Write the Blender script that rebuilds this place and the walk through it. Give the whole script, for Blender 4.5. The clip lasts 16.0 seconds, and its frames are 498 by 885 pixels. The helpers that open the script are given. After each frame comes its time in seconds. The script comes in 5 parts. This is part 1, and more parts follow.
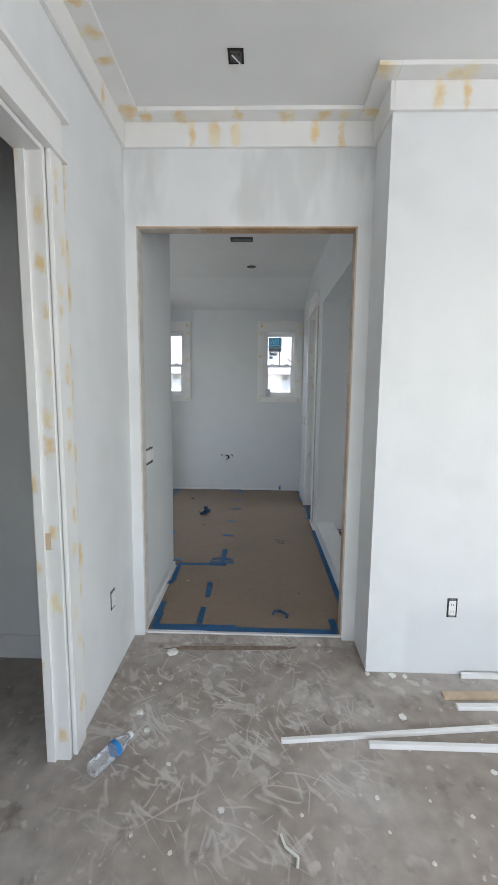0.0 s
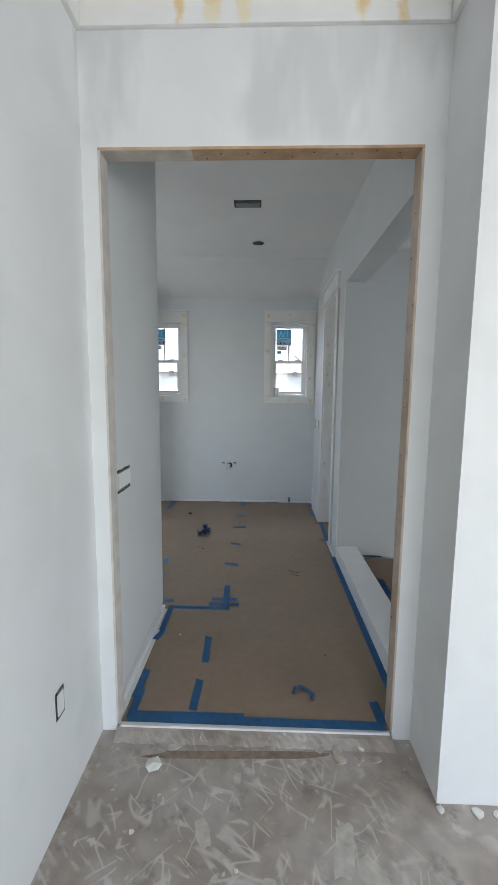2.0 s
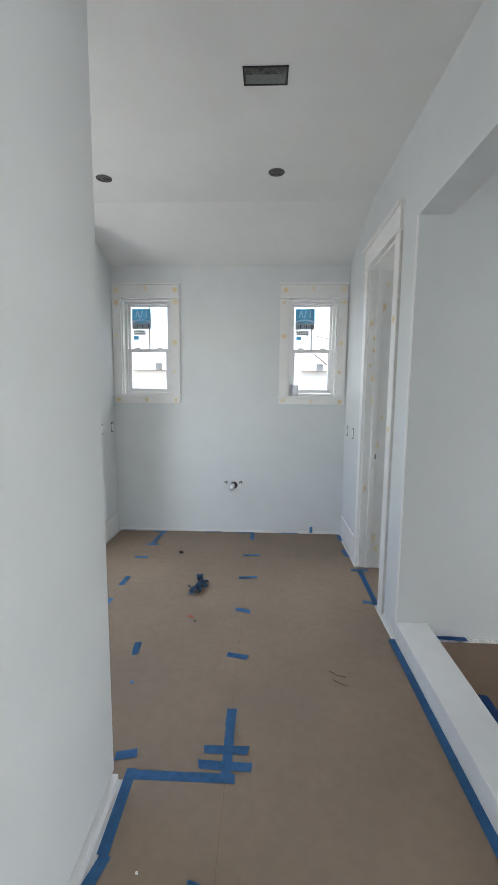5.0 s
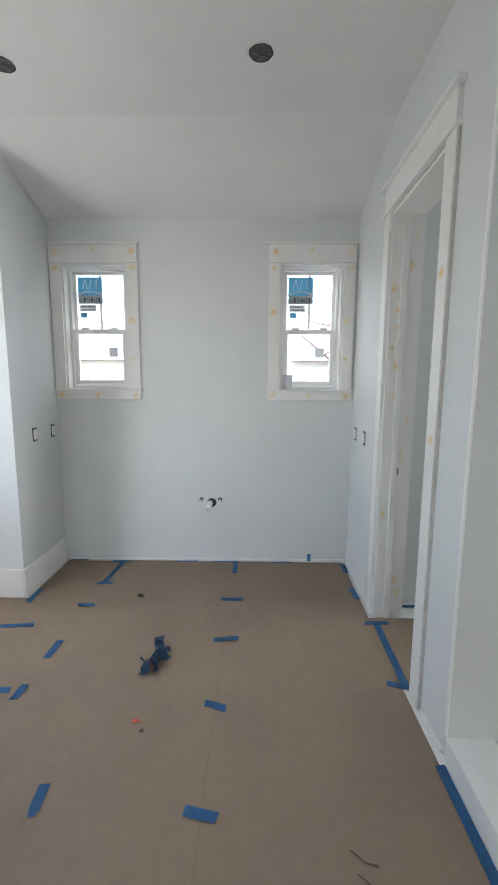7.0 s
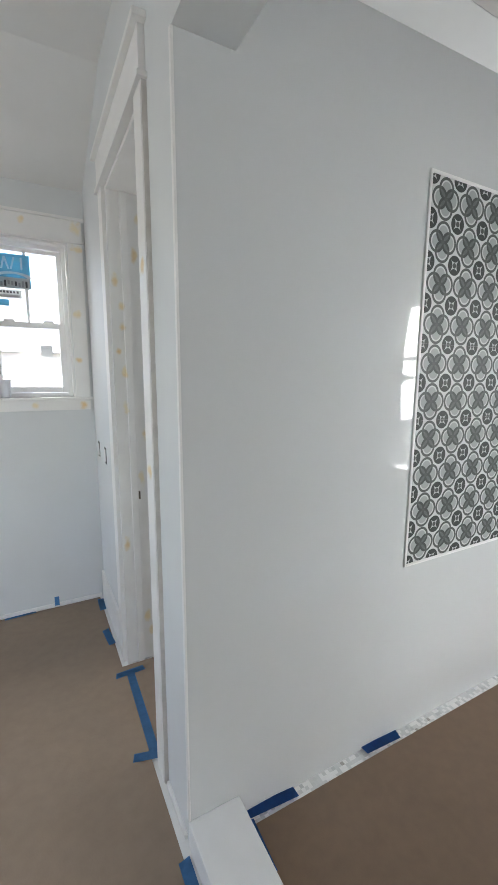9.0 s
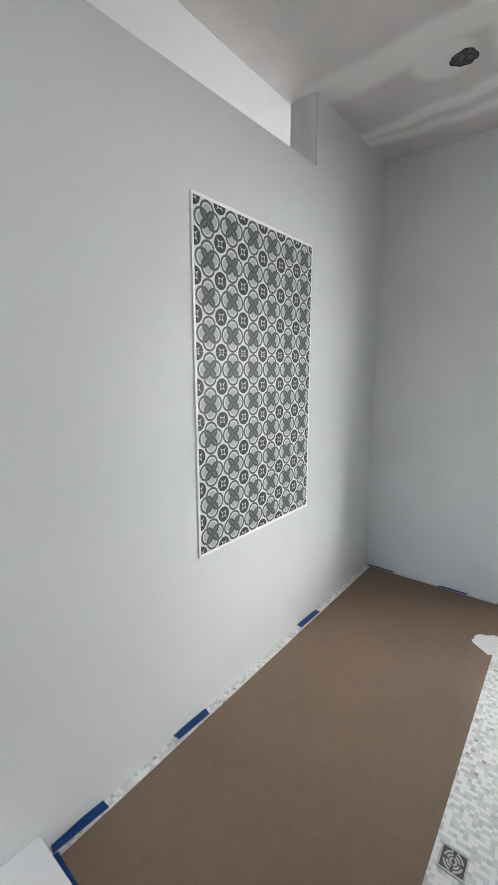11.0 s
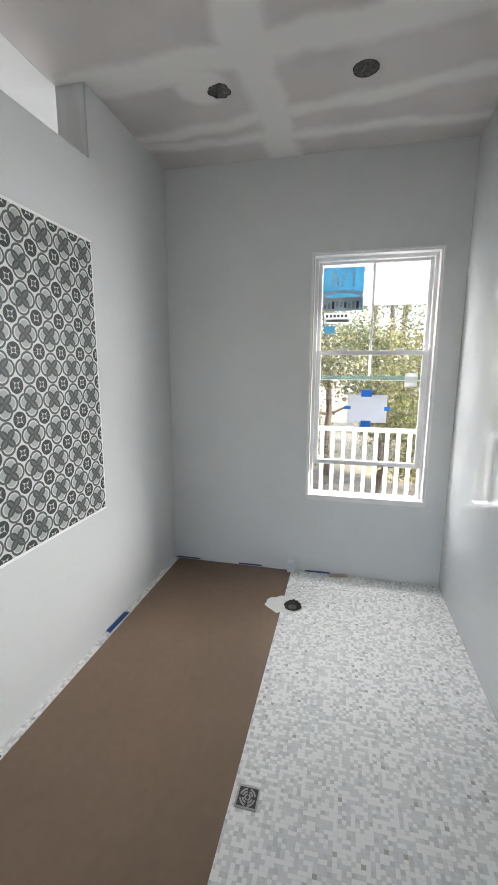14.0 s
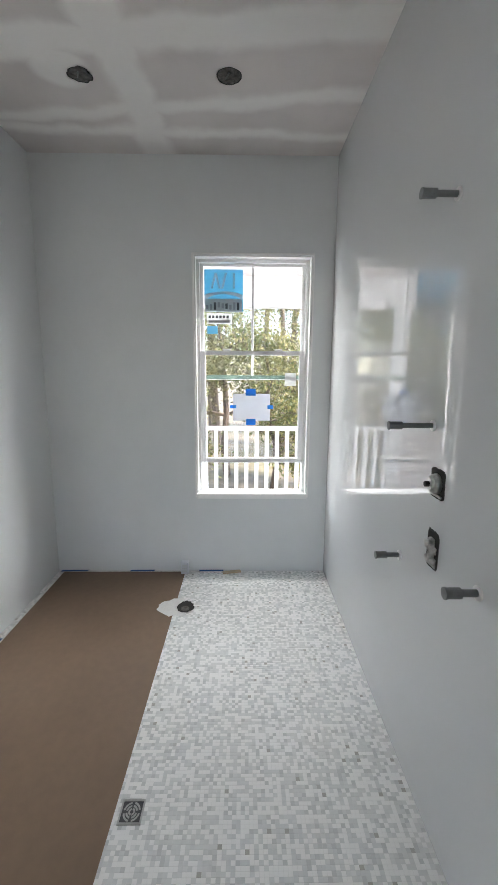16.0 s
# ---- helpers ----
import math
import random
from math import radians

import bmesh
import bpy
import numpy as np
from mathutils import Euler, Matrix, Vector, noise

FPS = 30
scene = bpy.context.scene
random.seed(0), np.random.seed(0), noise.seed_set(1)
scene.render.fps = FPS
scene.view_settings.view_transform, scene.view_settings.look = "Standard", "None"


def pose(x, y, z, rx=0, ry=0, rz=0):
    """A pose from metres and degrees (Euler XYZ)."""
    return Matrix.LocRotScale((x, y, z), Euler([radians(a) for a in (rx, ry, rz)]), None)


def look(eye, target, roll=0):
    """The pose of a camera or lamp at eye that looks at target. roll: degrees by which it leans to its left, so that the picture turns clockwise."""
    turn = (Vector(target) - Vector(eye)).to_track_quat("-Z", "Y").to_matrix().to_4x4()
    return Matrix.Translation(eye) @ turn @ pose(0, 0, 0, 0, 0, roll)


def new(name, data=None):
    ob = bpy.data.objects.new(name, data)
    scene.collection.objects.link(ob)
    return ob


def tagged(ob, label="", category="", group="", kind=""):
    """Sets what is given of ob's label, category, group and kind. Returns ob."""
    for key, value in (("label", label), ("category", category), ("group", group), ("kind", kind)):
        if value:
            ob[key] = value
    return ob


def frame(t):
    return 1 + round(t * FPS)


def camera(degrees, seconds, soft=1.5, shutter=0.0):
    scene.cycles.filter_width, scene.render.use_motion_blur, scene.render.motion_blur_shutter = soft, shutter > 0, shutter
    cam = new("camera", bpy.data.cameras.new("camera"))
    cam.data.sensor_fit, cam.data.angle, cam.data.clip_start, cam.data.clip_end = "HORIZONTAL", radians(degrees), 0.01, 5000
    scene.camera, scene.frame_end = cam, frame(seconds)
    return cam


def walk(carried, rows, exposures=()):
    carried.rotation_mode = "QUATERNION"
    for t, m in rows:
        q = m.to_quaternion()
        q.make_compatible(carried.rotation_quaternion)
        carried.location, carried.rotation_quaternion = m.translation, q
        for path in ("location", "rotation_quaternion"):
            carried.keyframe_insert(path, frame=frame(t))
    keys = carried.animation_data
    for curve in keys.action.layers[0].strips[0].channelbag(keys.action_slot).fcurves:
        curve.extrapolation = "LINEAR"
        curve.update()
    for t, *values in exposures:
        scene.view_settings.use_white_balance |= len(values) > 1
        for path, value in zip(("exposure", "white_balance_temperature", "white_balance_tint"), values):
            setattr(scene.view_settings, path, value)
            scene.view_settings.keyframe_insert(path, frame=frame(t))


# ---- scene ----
cam = camera(62.8, 16.0)
PATH = [
    (0, (0.236, 0.001, 1.561), (0.184, 1.986, 1.317), 0.6),
    (0.5, (0.263, 0.153, 1.563), (0.21, 2.137, 1.316), 0.5),
    (1, (0.189, 0.309, 1.557), (0.134, 2.293, 1.311), 0.6),
    (1.5, (0.147, 0.483, 1.55), (0.089, 2.467, 1.305), 0.6),
    (2, (0.165, 0.75, 1.558), (0.105, 2.734, 1.312), 0.5),
    (2.5, (0.101, 0.982, 1.555), (0.038, 2.966, 1.313), 0.6),
    (3, (0.095, 1.2, 1.544), (0.031, 3.184, 1.3), 0.5),
    (3.5, (0.131, 1.457, 1.555), (0.066, 3.441, 1.313), 0.5),
    (4, (0.07, 1.67, 1.55), (-0.005, 3.654, 1.31), 0.5),
    (4.2, (0.052, 1.741, 1.544), (-0.026, 3.725, 1.304), 0.5),
    (6.3, (0.059, 2.684, 1.53), (0.0, 4.667, 1.274), 0.4),
    (6.5, (0.085, 2.794, 1.539), (0.04, 4.777, 1.281), 0.4),
    (7, (0.099, 2.975, 1.54), (0.066, 4.954, 1.258), 0.3),
    (7.5, (0.173, 3.085, 1.601), (0.294, 5.052, 1.257), 0.1),
    (8, (0.315, 3.155, 1.59), (0.745, 5.079, 1.257), 0.2),
    (8.5, (0.448, 3.238, 1.624), (1.107, 5.098, 1.299), 0.4),
    (9, (0.504, 3.324, 1.639), (1.43, 5.068, 1.32), 0.2),
    (9.5, (0.549, 3.327, 1.643), (1.728, 4.911, 1.327), 0.1),
    (10, (0.598, 3.286, 1.672), (1.929, 4.742, 1.343), 0.0),
    (12.3, (0.632, 3.118, 1.686), (2.381, 4.025, 1.344), 0.1),
    (12.5, (0.627, 3.119, 1.683), (2.404, 3.97, 1.34), 0.2),
    (13, (0.629, 3.08, 1.688), (2.458, 3.811, 1.341), 0.2),
    (13.5, (0.622, 3.065, 1.683), (2.504, 3.647, 1.338), 0.2),
    (14, (0.636, 3.044, 1.689), (2.555, 3.485, 1.339), 0.3),
    (14.5, (0.64, 3.02, 1.693), (2.584, 3.333, 1.343), 0.3),
    (15, (0.642, 2.992, 1.685), (2.602, 3.188, 1.34), 0.3),
    (15.5, (0.65, 2.956, 1.677), (2.618, 3.044, 1.335), 0.4),
    (16, (0.65, 2.923, 1.669), (2.621, 2.898, 1.333), 0.3),
]
EXPOSURES = [(0.0, 1.98, 6500, 10), (2.0, 2.06, 6450, 9), (3.0, 2.37, 6350, 9), (4.2, 2.68, 6450, 9), (6.5, 2.64, 6800, 10), (8.0, 2.72, 6750, 10), (9.0, 2.78, 6800, 11), (10.0, 3.05, 6850, 12), (12.5, 3.0, 6850, 12), (14.5, 2.86, 6900, 12), (16.0, 2.82, 6850, 12)]
walk(cam, [(t, look(eye, target, roll)) for t, eye, target, roll in PATH], EXPOSURES)

# ---- world and lights ----
world = bpy.data.worlds.new("sky")
scene.world = world
world.use_nodes = True
wn = world.node_tree
sky = wn.nodes.new("ShaderNodeTexSky")
sky.sky_type, sky.sun_disc = "NISHITA", False
sky.sun_elevation, sky.sun_rotation = radians(52), radians(205)
bg = wn.nodes["Background"]
bg.inputs["Strength"].default_value = 0.15
wn.links.new(sky.outputs[0], bg.inputs[0])

sun = new("sun", bpy.data.lights.new("sun", "SUN"))
sun.data.energy, sun.data.angle, sun.data.color = 2.1, radians(0.6), (1.0, 0.96, 0.9)
sun.matrix_world = look((0, 0, 0), tuple(-Vector((math.sin(radians(205)) * math.cos(radians(52)), math.cos(radians(205)) * math.cos(radians(52)), math.sin(radians(52))))))


def fill_lamp(name, eye, target, sx, sy, watts, colour=(0.93, 0.97, 1.0), spread=180):
    lamp = new(name, bpy.data.lights.new(name, "AREA"))
    lamp.data.shape, lamp.data.size, lamp.data.size_y = "RECTANGLE", sx, sy
    lamp.data.energy, lamp.data.color = watts, colour
    lamp.data.spread = radians(spread)
    lamp.matrix_world = look(eye, target)
    return lamp


# fill lamps added at unseen openings of the front room
fill_lamp("window_light_front", (1.6, -3.48, 1.6), (1.6, 0, 1.6), 2.6, 1.8, 12)
fill_lamp("window_light_side", (3.82, -1.3, 1.6), (0, -0.6, 1.6), 2.6, 1.8, 16.5)
# lamps outside, above the far windows, stand in for sky light
fill_lamp("window_light_far_a", (-1.18, 7.05, 2.95), (-1.18, 6.0, 1.85), 0.9, 0.7, 9)
fill_lamp("window_light_far_b", (0.53, 7.05, 2.95), (0.53, 6.0, 1.85), 0.9, 0.7, 9)
# added fill lamp; no window is known on this side
fill_lamp("window_light_bath_side", (-2.48, 4.6, 1.8), (0, 4.6, 1.6), 0.9, 1.2, 2.6)
# added lamps hidden out on the porch boost what the shower window lets in
fill_lamp("window_light_shower", (5.5, 1.02, 1.8), (2.4, 3.7, 0.9), 2.1, 1.7, 28, spread=106)
fill_lamp("window_light_shower_head", (4.2, 2.86, 2.68), (3.7, 2.86, 1.81), 1.6, 0.4, 5.6, spread=110)
fill_lamp("window_light_shower_side", (5.4, 5.5, 1.9), (3.84, 2.8, 1.4), 1.4, 1.6, 4, spread=80)
# fill lamp added at an unseen opening in the closet's end
fill_lamp("window_light_closet", (3.82, 5.15, 1.75), (1.5, 5.15, 1.5), 0.7, 1.2, 2.2)

# ---- materials ----


def mat(name, colour, rough=0.6, metal=0.0, var=0.06, scale=6.0, bump=0.0, bump_scale=60.0, alt=None, alt_amount=0.5, alt_scale=1.2, spec=0.5):
    """Base colour varied at two scales, with fine relief."""
    m = bpy.data.materials.new(name)
    m.use_nodes = True
    n, l = m.node_tree.nodes, m.node_tree.links
    b = n["Principled BSDF"]
    b.inputs["Roughness"].default_value, b.inputs["Metallic"].default_value = rough, metal
    b.inputs["Specular IOR Level"].default_value = spec
    geo = n.new("ShaderNodeNewGeometry")
    n1 = n.new("ShaderNodeTexNoise")
    n1.inputs["Scale"].default_value, n1.inputs["Detail"].default_value = scale, 6
    l.new(geo.outputs["Position"], n1.inputs["Vector"])
    ramp = n.new("ShaderNodeMapRange")
    ramp.inputs[1].default_value, ramp.inputs[2].default_value = 0.3, 0.7
    ramp.inputs[3].default_value, ramp.inputs[4].default_value = 1 - var, 1 + var
    l.new(n1.outputs["Fac"], ramp.inputs[0])
    n2 = n.new("ShaderNodeTexNoise")
    n2.inputs["Scale"].default_value, n2.inputs["Detail"].default_value = alt_scale, 3
    l.new(geo.outputs["Position"], n2.inputs["Vector"])
    r2 = n.new("ShaderNodeMapRange")
    r2.inputs[1].default_value, r2.inputs[2].default_value = 0.42, 0.68
    r2.inputs[3].default_value, r2.inputs[4].default_value = 0, alt_amount
    l.new(n2.outputs["Fac"], r2.inputs[0])
    mix = n.new("ShaderNodeMix")
    mix.data_type = "RGBA"
    mix.inputs[6].default_value = (*colour, 1)
    mix.inputs[7].default_value = (*(alt or tuple(c * 0.9 for c in colour)), 1)
    l.new(r2.outputs[0], mix.inputs[0])
    mul = n.new("ShaderNodeMix")
    mul.data_type, mul.blend_type = "RGBA", "MULTIPLY"
    mul.inputs[0].default_value = 1
    l.new(mix.outputs[2], mul.inputs[6])
    l.new(ramp.outputs[0], mul.inputs[7])
    l.new(mul.outputs[2], b.inputs["Base Color"])
    if bump:
        n3 = n.new("ShaderNodeTexNoise")
        n3.inputs["Scale"].default_value, n3.inputs["Detail"].default_value = bump_scale, 5
        l.new(geo.outputs["Position"], n3.inputs["Vector"])
        bp = n.new("ShaderNodeBump")
        bp.inputs["Strength"].default_value, bp.inputs["Distance"].default_value = bump, 0.004
        l.new(n3.outputs["Fac"], bp.inputs["Height"])
        l.new(bp.outputs[0], b.inputs["Normal"])
    return m


PRIMER = mat("primed_drywall", (0.80, 0.81, 0.81), 0.75, var=0.02, scale=5, bump=0.15, bump_scale=90, alt=(0.74, 0.75, 0.76), alt_amount=0.6, alt_scale=0.9)
BATHWALL = mat("bathroom_drywall", (0.70, 0.72, 0.725), 0.6, var=0.02, scale=4, bump=0.12, bump_scale=90, alt=(0.66, 0.68, 0.69), alt_amount=0.5, alt_scale=0.8)
CEIL = mat("ceiling_paint", (0.81, 0.81, 0.80), 0.7, var=0.02, scale=4, bump=0.1, bump_scale=80)
TRIM = mat("primed_trim", (0.84, 0.835, 0.825), 0.42, var=0.02, scale=9, bump=0.05, bump_scale=140)
SLAB = mat("glossy_wall_slab", (0.69, 0.705, 0.71), 0.004, var=0.015, scale=1.2, alt=(0.65, 0.67, 0.68), alt_amount=0.5, alt_scale=0.6, spec=0.9)
CONCRETE = mat("concrete", (0.345, 0.298, 0.262), 0.72, var=0.14, scale=14, bump=0.25, bump_scale=70, alt=(0.50, 0.465, 0.43), alt_amount=0.9, alt_scale=2.2)
PAPER = mat("floor_paper", (0.27, 0.20, 0.145), 0.7, var=0.05, scale=22, bump=0.2, bump_scale=160, alt=(0.23, 0.175, 0.13), alt_amount=0.7, alt_scale=2.0)
# the same paper, browner and darkened for the shower's weaker light
SHADEDPAPER = mat("shaded_floor_paper", (0.205, 0.138, 0.092), 0.65, var=0.05, scale=22, bump=0.2, bump_scale=160, alt=(0.175, 0.118, 0.08), alt_amount=0.7, alt_scale=1.5)
RAWHEAD = mat("compound_on_wood", (0.60, 0.55, 0.50), 0.8, var=0.14, scale=16, bump=0.25, bump_scale=60, alt=(0.50, 0.40, 0.31), alt_amount=0.6, alt_scale=7)
HEADWOOD = mat("bare_header_wood", (0.47, 0.30, 0.17), 0.65, var=0.16, scale=18, bump=0.2, bump_scale=50, alt=(0.60, 0.47, 0.34), alt_amount=0.8, alt_scale=2.4)
NAIL = mat("nail_steel", (0.10, 0.08, 0.07), 0.5, metal=0.6, var=0.2, scale=80)
WOOD = mat("framing_wood", (0.55, 0.46, 0.385), 0.7, var=0.12, scale=14, bump=0.2, bump_scale=50, alt=(0.46, 0.34, 0.23), alt_amount=0.6, alt_scale=3.2)
TAPE = mat("blue_tape", (0.055, 0.205, 0.45), 0.55, var=0.12, scale=40, bump=0.2, bump_scale=220)
WHITEVINYL = mat("white_vinyl", (0.86, 0.86, 0.86), 0.35, var=0.01)
STONE = mat("white_quartz", (0.82, 0.82, 0.81), 0.3, var=0.02, scale=12)
# paints shade on flat cavity faces; also the colour of a few dark bits
DARK = mat("cavity_shade_and_dark_bits", (0.018, 0.016, 0.015), 0.8, var=0.3, scale=30)


def calc(m, op, a, b=None, clamp=False):
    """A math node; a and b are sockets or numbers."""
    n = m.node_tree.nodes.new("ShaderNodeMath")
    n.operation, n.use_clamp = op, clamp
    for i, v in enumerate((a, b)):
        if v is None:
            continue
        if isinstance(v, (int, float)):
            n.inputs[i].default_value = v
        else:
            m.node_tree.links.new(v, n.inputs[i])
    return n.outputs[0]


def soft(m, v, a, b):
    """0 at a, 1 at b, eased."""
    n = m.node_tree.nodes.new("ShaderNodeMapRange")
    n.interpolation_type = "SMOOTHSTEP"
    n.inputs[1].default_value, n.inputs[2].default_value = a, b
    m.node_tree.links.new(v, n.inputs[0])
    return n.outputs[0]


def blend(m, fac, a, b):
    n = m.node_tree.nodes.new("ShaderNodeMix")
    n.data_type = "RGBA"
    for i, v in ((0, fac), (6, a), (7, b)):
        if isinstance(v, tuple):
            n.inputs[i].default_value = (*v, 1)
        elif isinstance(v, (int, float)):
            n.inputs[i].default_value = v
        else:
            m.node_tree.links.new(v, n.inputs[i])
    return n.outputs[2]


def place(m):
    n = m.node_tree.nodes
    geo, sep = n.new("ShaderNodeNewGeometry"), n.new("ShaderNodeSeparateXYZ")
    m.node_tree.links.new(geo.outputs["Position"], sep.inputs[0])
    return geo.outputs["Position"], sep.outputs[0], sep.outputs[1], sep.outputs[2]


def grain(m, vec, scale, detail=4, rough=0.5):
    n = m.node_tree.nodes.new("ShaderNodeTexNoise")
    n.inputs["Scale"].default_value, n.inputs["Detail"].default_value, n.inputs["Roughness"].default_value = scale, detail, rough
    m.node_tree.links.new(vec, n.inputs["Vector"])
    return n.outputs["Fac"]


def overlay(m, fac, colour):
    """Lay a colour over the base colour by a mask."""
    b = m.node_tree.nodes["Principled BSDF"]
    under = b.inputs["Base Color"].links[0].from_socket
    m.node_tree.links.new(blend(m, fac, under, colour), b.inputs["Base Color"])


# concrete: plaster blots, a tangle of pale scratches, dark scuffs
vec, px, py, pz = place(CONCRETE)
for scale, at, colour, edge in ((6.0, 0.0, (0.58, 0.55, 0.51), 0.22), (10.0, 0.0, (0.60, 0.57, 0.53), 0.2), (19.0, 3.0, (0.66, 0.63, 0.60), 0.14)):
    v = CONCRETE.node_tree.nodes.new("ShaderNodeTexVoronoi")
    v.inputs["Scale"].default_value, v.inputs["Randomness"].default_value = scale, 1
    shift = CONCRETE.node_tree.nodes.new("ShaderNodeVectorMath")
    shift.operation = "ADD"
    wob = CONCRETE.node_tree.nodes.new("ShaderNodeTexNoise")
    wob.inputs["Scale"].default_value = 14
    CONCRETE.node_tree.links.new(vec, wob.inputs["Vector"])
    sc = CONCRETE.node_tree.nodes.new("ShaderNodeVectorMath")
    sc.operation = "SCALE"
    sc.inputs["Scale"].default_value = 0.09
    CONCRETE.node_tree.links.new(wob.outputs["Color"], sc.inputs[0])
    CONCRETE.node_tree.links.new(vec, shift.inputs[0])
    CONCRETE.node_tree.links.new(sc.outputs[0], shift.inputs[1])
    CONCRETE.node_tree.links.new(shift.outputs[0], v.inputs["Vector"])
    few = soft(CONCRETE, grain(CONCRETE, vec, scale * 0.6), 0.52, 0.62)
    overlay(CONCRETE, calc(CONCRETE, "MULTIPLY", calc(CONCRETE, "MULTIPLY", soft(CONCRETE, v.outputs["Distance"], edge + 0.1, edge), few), 0.75), colour)
for ang, width, freq in ((35, 0.02, 5.0), (62, 0.02, 4.3), (12, 0.02, 4.7), (48, 0.016, 7.6), (100, 0.016, 4.6), (140, 0.016, 4.9)):
    mp = CONCRETE.node_tree.nodes.new("ShaderNodeMapping")
    mp.inputs["Rotation"].default_value = (0, 0, radians(ang))
    CONCRETE.node_tree.links.new(vec, mp.inputs["Vector"])
    st = CONCRETE.node_tree.nodes.new("ShaderNodeMapping")
    st.inputs["Scale"].default_value = (0.24, 1, 1)
    CONCRETE.node_tree.links.new(mp.outputs[0], st.inputs["Vector"])
    line = calc(CONCRETE, "ABSOLUTE", calc(CONCRETE, "SUBTRACT", grain(CONCRETE, st.outputs[0], freq * 1.5, 2.2), 0.5))
    keep = soft(CONCRETE, grain(CONCRETE, mp.outputs[0], 5.0 + ang * 0.02, 2), 0.50, 0.58)
    dx, dy = calc(CONCRETE, "SUBTRACT", px, 0.08), calc(CONCRETE, "SUBTRACT", py, 1.75)
    near = soft(CONCRETE, calc(CONCRETE, "ADD", calc(CONCRETE, "MULTIPLY", dx, dx), calc(CONCRETE, "MULTIPLY", dy, dy)), 0.75, 0.15)
    overlay(CONCRETE, calc(CONCRETE, "MULTIPLY", calc(CONCRETE, "MULTIPLY", calc(CONCRETE, "MULTIPLY", soft(CONCRETE, line, width * 1.1, 0.002), keep), near), 0.62), (0.66, 0.63, 0.60))
overlay(CONCRETE, calc(CONCRETE, "MULTIPLY", soft(CONCRETE, grain(CONCRETE, vec, 6.5, 6, 0.65), 0.56, 0.70), 0.6), (0.19, 0.16, 0.14))

# primed wall: patched joint compound over the opening, and greyer low on the right
vec, px, py, pz = place(PRIMER)
overlay(PRIMER, calc(PRIMER, "MULTIPLY", soft(PRIMER, grain(PRIMER, vec, 2.6, 3), 0.52, 0.66), 0.35), (0.70, 0.71, 0.70))
tall = PRIMER.node_tree.nodes.new("ShaderNodeMapping")
tall.inputs["Scale"].default_value = (5.5, 5.5, 1.6)
PRIMER.node_tree.links.new(vec, tall.inputs["Vector"])
over = calc(PRIMER, "MULTIPLY", soft(PRIMER, pz, 2.44, 2.55), soft(PRIMER, py, 2.39, 2.43))
overlay(PRIMER, calc(PRIMER, "MULTIPLY", calc(PRIMER, "MULTIPLY", soft(PRIMER, grain(PRIMER, tall.outputs[0], 1.0, 3), 0.40, 0.62), over), 0.65), (0.60, 0.605, 0.60))
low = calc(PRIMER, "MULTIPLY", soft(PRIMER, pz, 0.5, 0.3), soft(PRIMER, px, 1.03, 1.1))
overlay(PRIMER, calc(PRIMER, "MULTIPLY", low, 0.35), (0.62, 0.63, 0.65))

# bare ceiling board with bands of joint compound
MUD = mat("bare_ceiling_board", (0.66, 0.62, 0.605), 0.85, var=0.03, scale=5, bump=0.1, bump_scale=90, alt=(0.56, 0.53, 0.52), alt_amount=0.8, alt_scale=1.5)
vec, px, py, pz = place(MUD)
wob = calc(MUD, "MULTIPLY", calc(MUD, "SUBTRACT", grain(MUD, vec, 3.5, 4), 0.5), 0.16)
bands = []
for axis, other, mid, half, lo, hi, tilt in ((py, px, 3.54, 0.10, 0.9, 3.84, 0.03), (px, py, 2.79, 0.09, 2.3, 4.5, -0.08), (px, py, 3.30, 0.045, 2.3, 4.5, -0.11), (px, py, 3.57, 0.035, 2.3, 4.5, 0.03), (px, py, 1.9, 0.09, 2.3, 4.5, 0.05)):
    d = calc(MUD, "ABSOLUTE", calc(MUD, "ADD", calc(MUD, "SUBTRACT", axis, mid), calc(MUD, "ADD", wob, calc(MUD, "MULTIPLY", calc(MUD, "SUBTRACT", other, 3.2), tilt))))
    bands.append(soft(MUD, d, half + 0.05, half - 0.03))
spot_x, spot_y = calc(MUD, "SUBTRACT", px, 3.02), calc(MUD, "SUBTRACT", py, 3.86)
bands.append(soft(MUD, calc(MUD, "ADD", calc(MUD, "MULTIPLY", spot_x, spot_x), calc(MUD, "ADD", calc(MUD, "MULTIPLY", spot_y, spot_y), calc(MUD, "MULTIPLY", wob, 0.1))), 0.03, 0.012))
total = bands[0]
for x in bands[1:]:
    total = calc(MUD, "MAXIMUM", total, x)
overlay(MUD, calc(MUD, "MULTIPLY", total, 0.8), (0.85, 0.84, 0.82))

# patterned tile: overlapping circles with small star discs between them
PATTERN = mat("patterned_tile", (0.64, 0.66, 0.65), 0.36, var=0.05, scale=30, bump=0.2, bump_scale=240, spec=0.06)
PX0, PX1, PZ0, PZ1 = 1.865, 2.797, 0.853, 2.38
vec, px, py, pz = place(PATTERN)
U = calc(PATTERN, "SUBTRACT", calc(PATTERN, "FRACT", calc(PATTERN, "DIVIDE", calc(PATTERN, "SUBTRACT", px, PX0), (PX1 - PX0) / 6)), 0.5)
V = calc(PATTERN, "SUBTRACT", calc(PATTERN, "FRACT", calc(PATTERN, "DIVIDE", calc(PATTERN, "SUBTRACT", pz, PZ0), (PZ1 - PZ0) / 10)), 0.5)


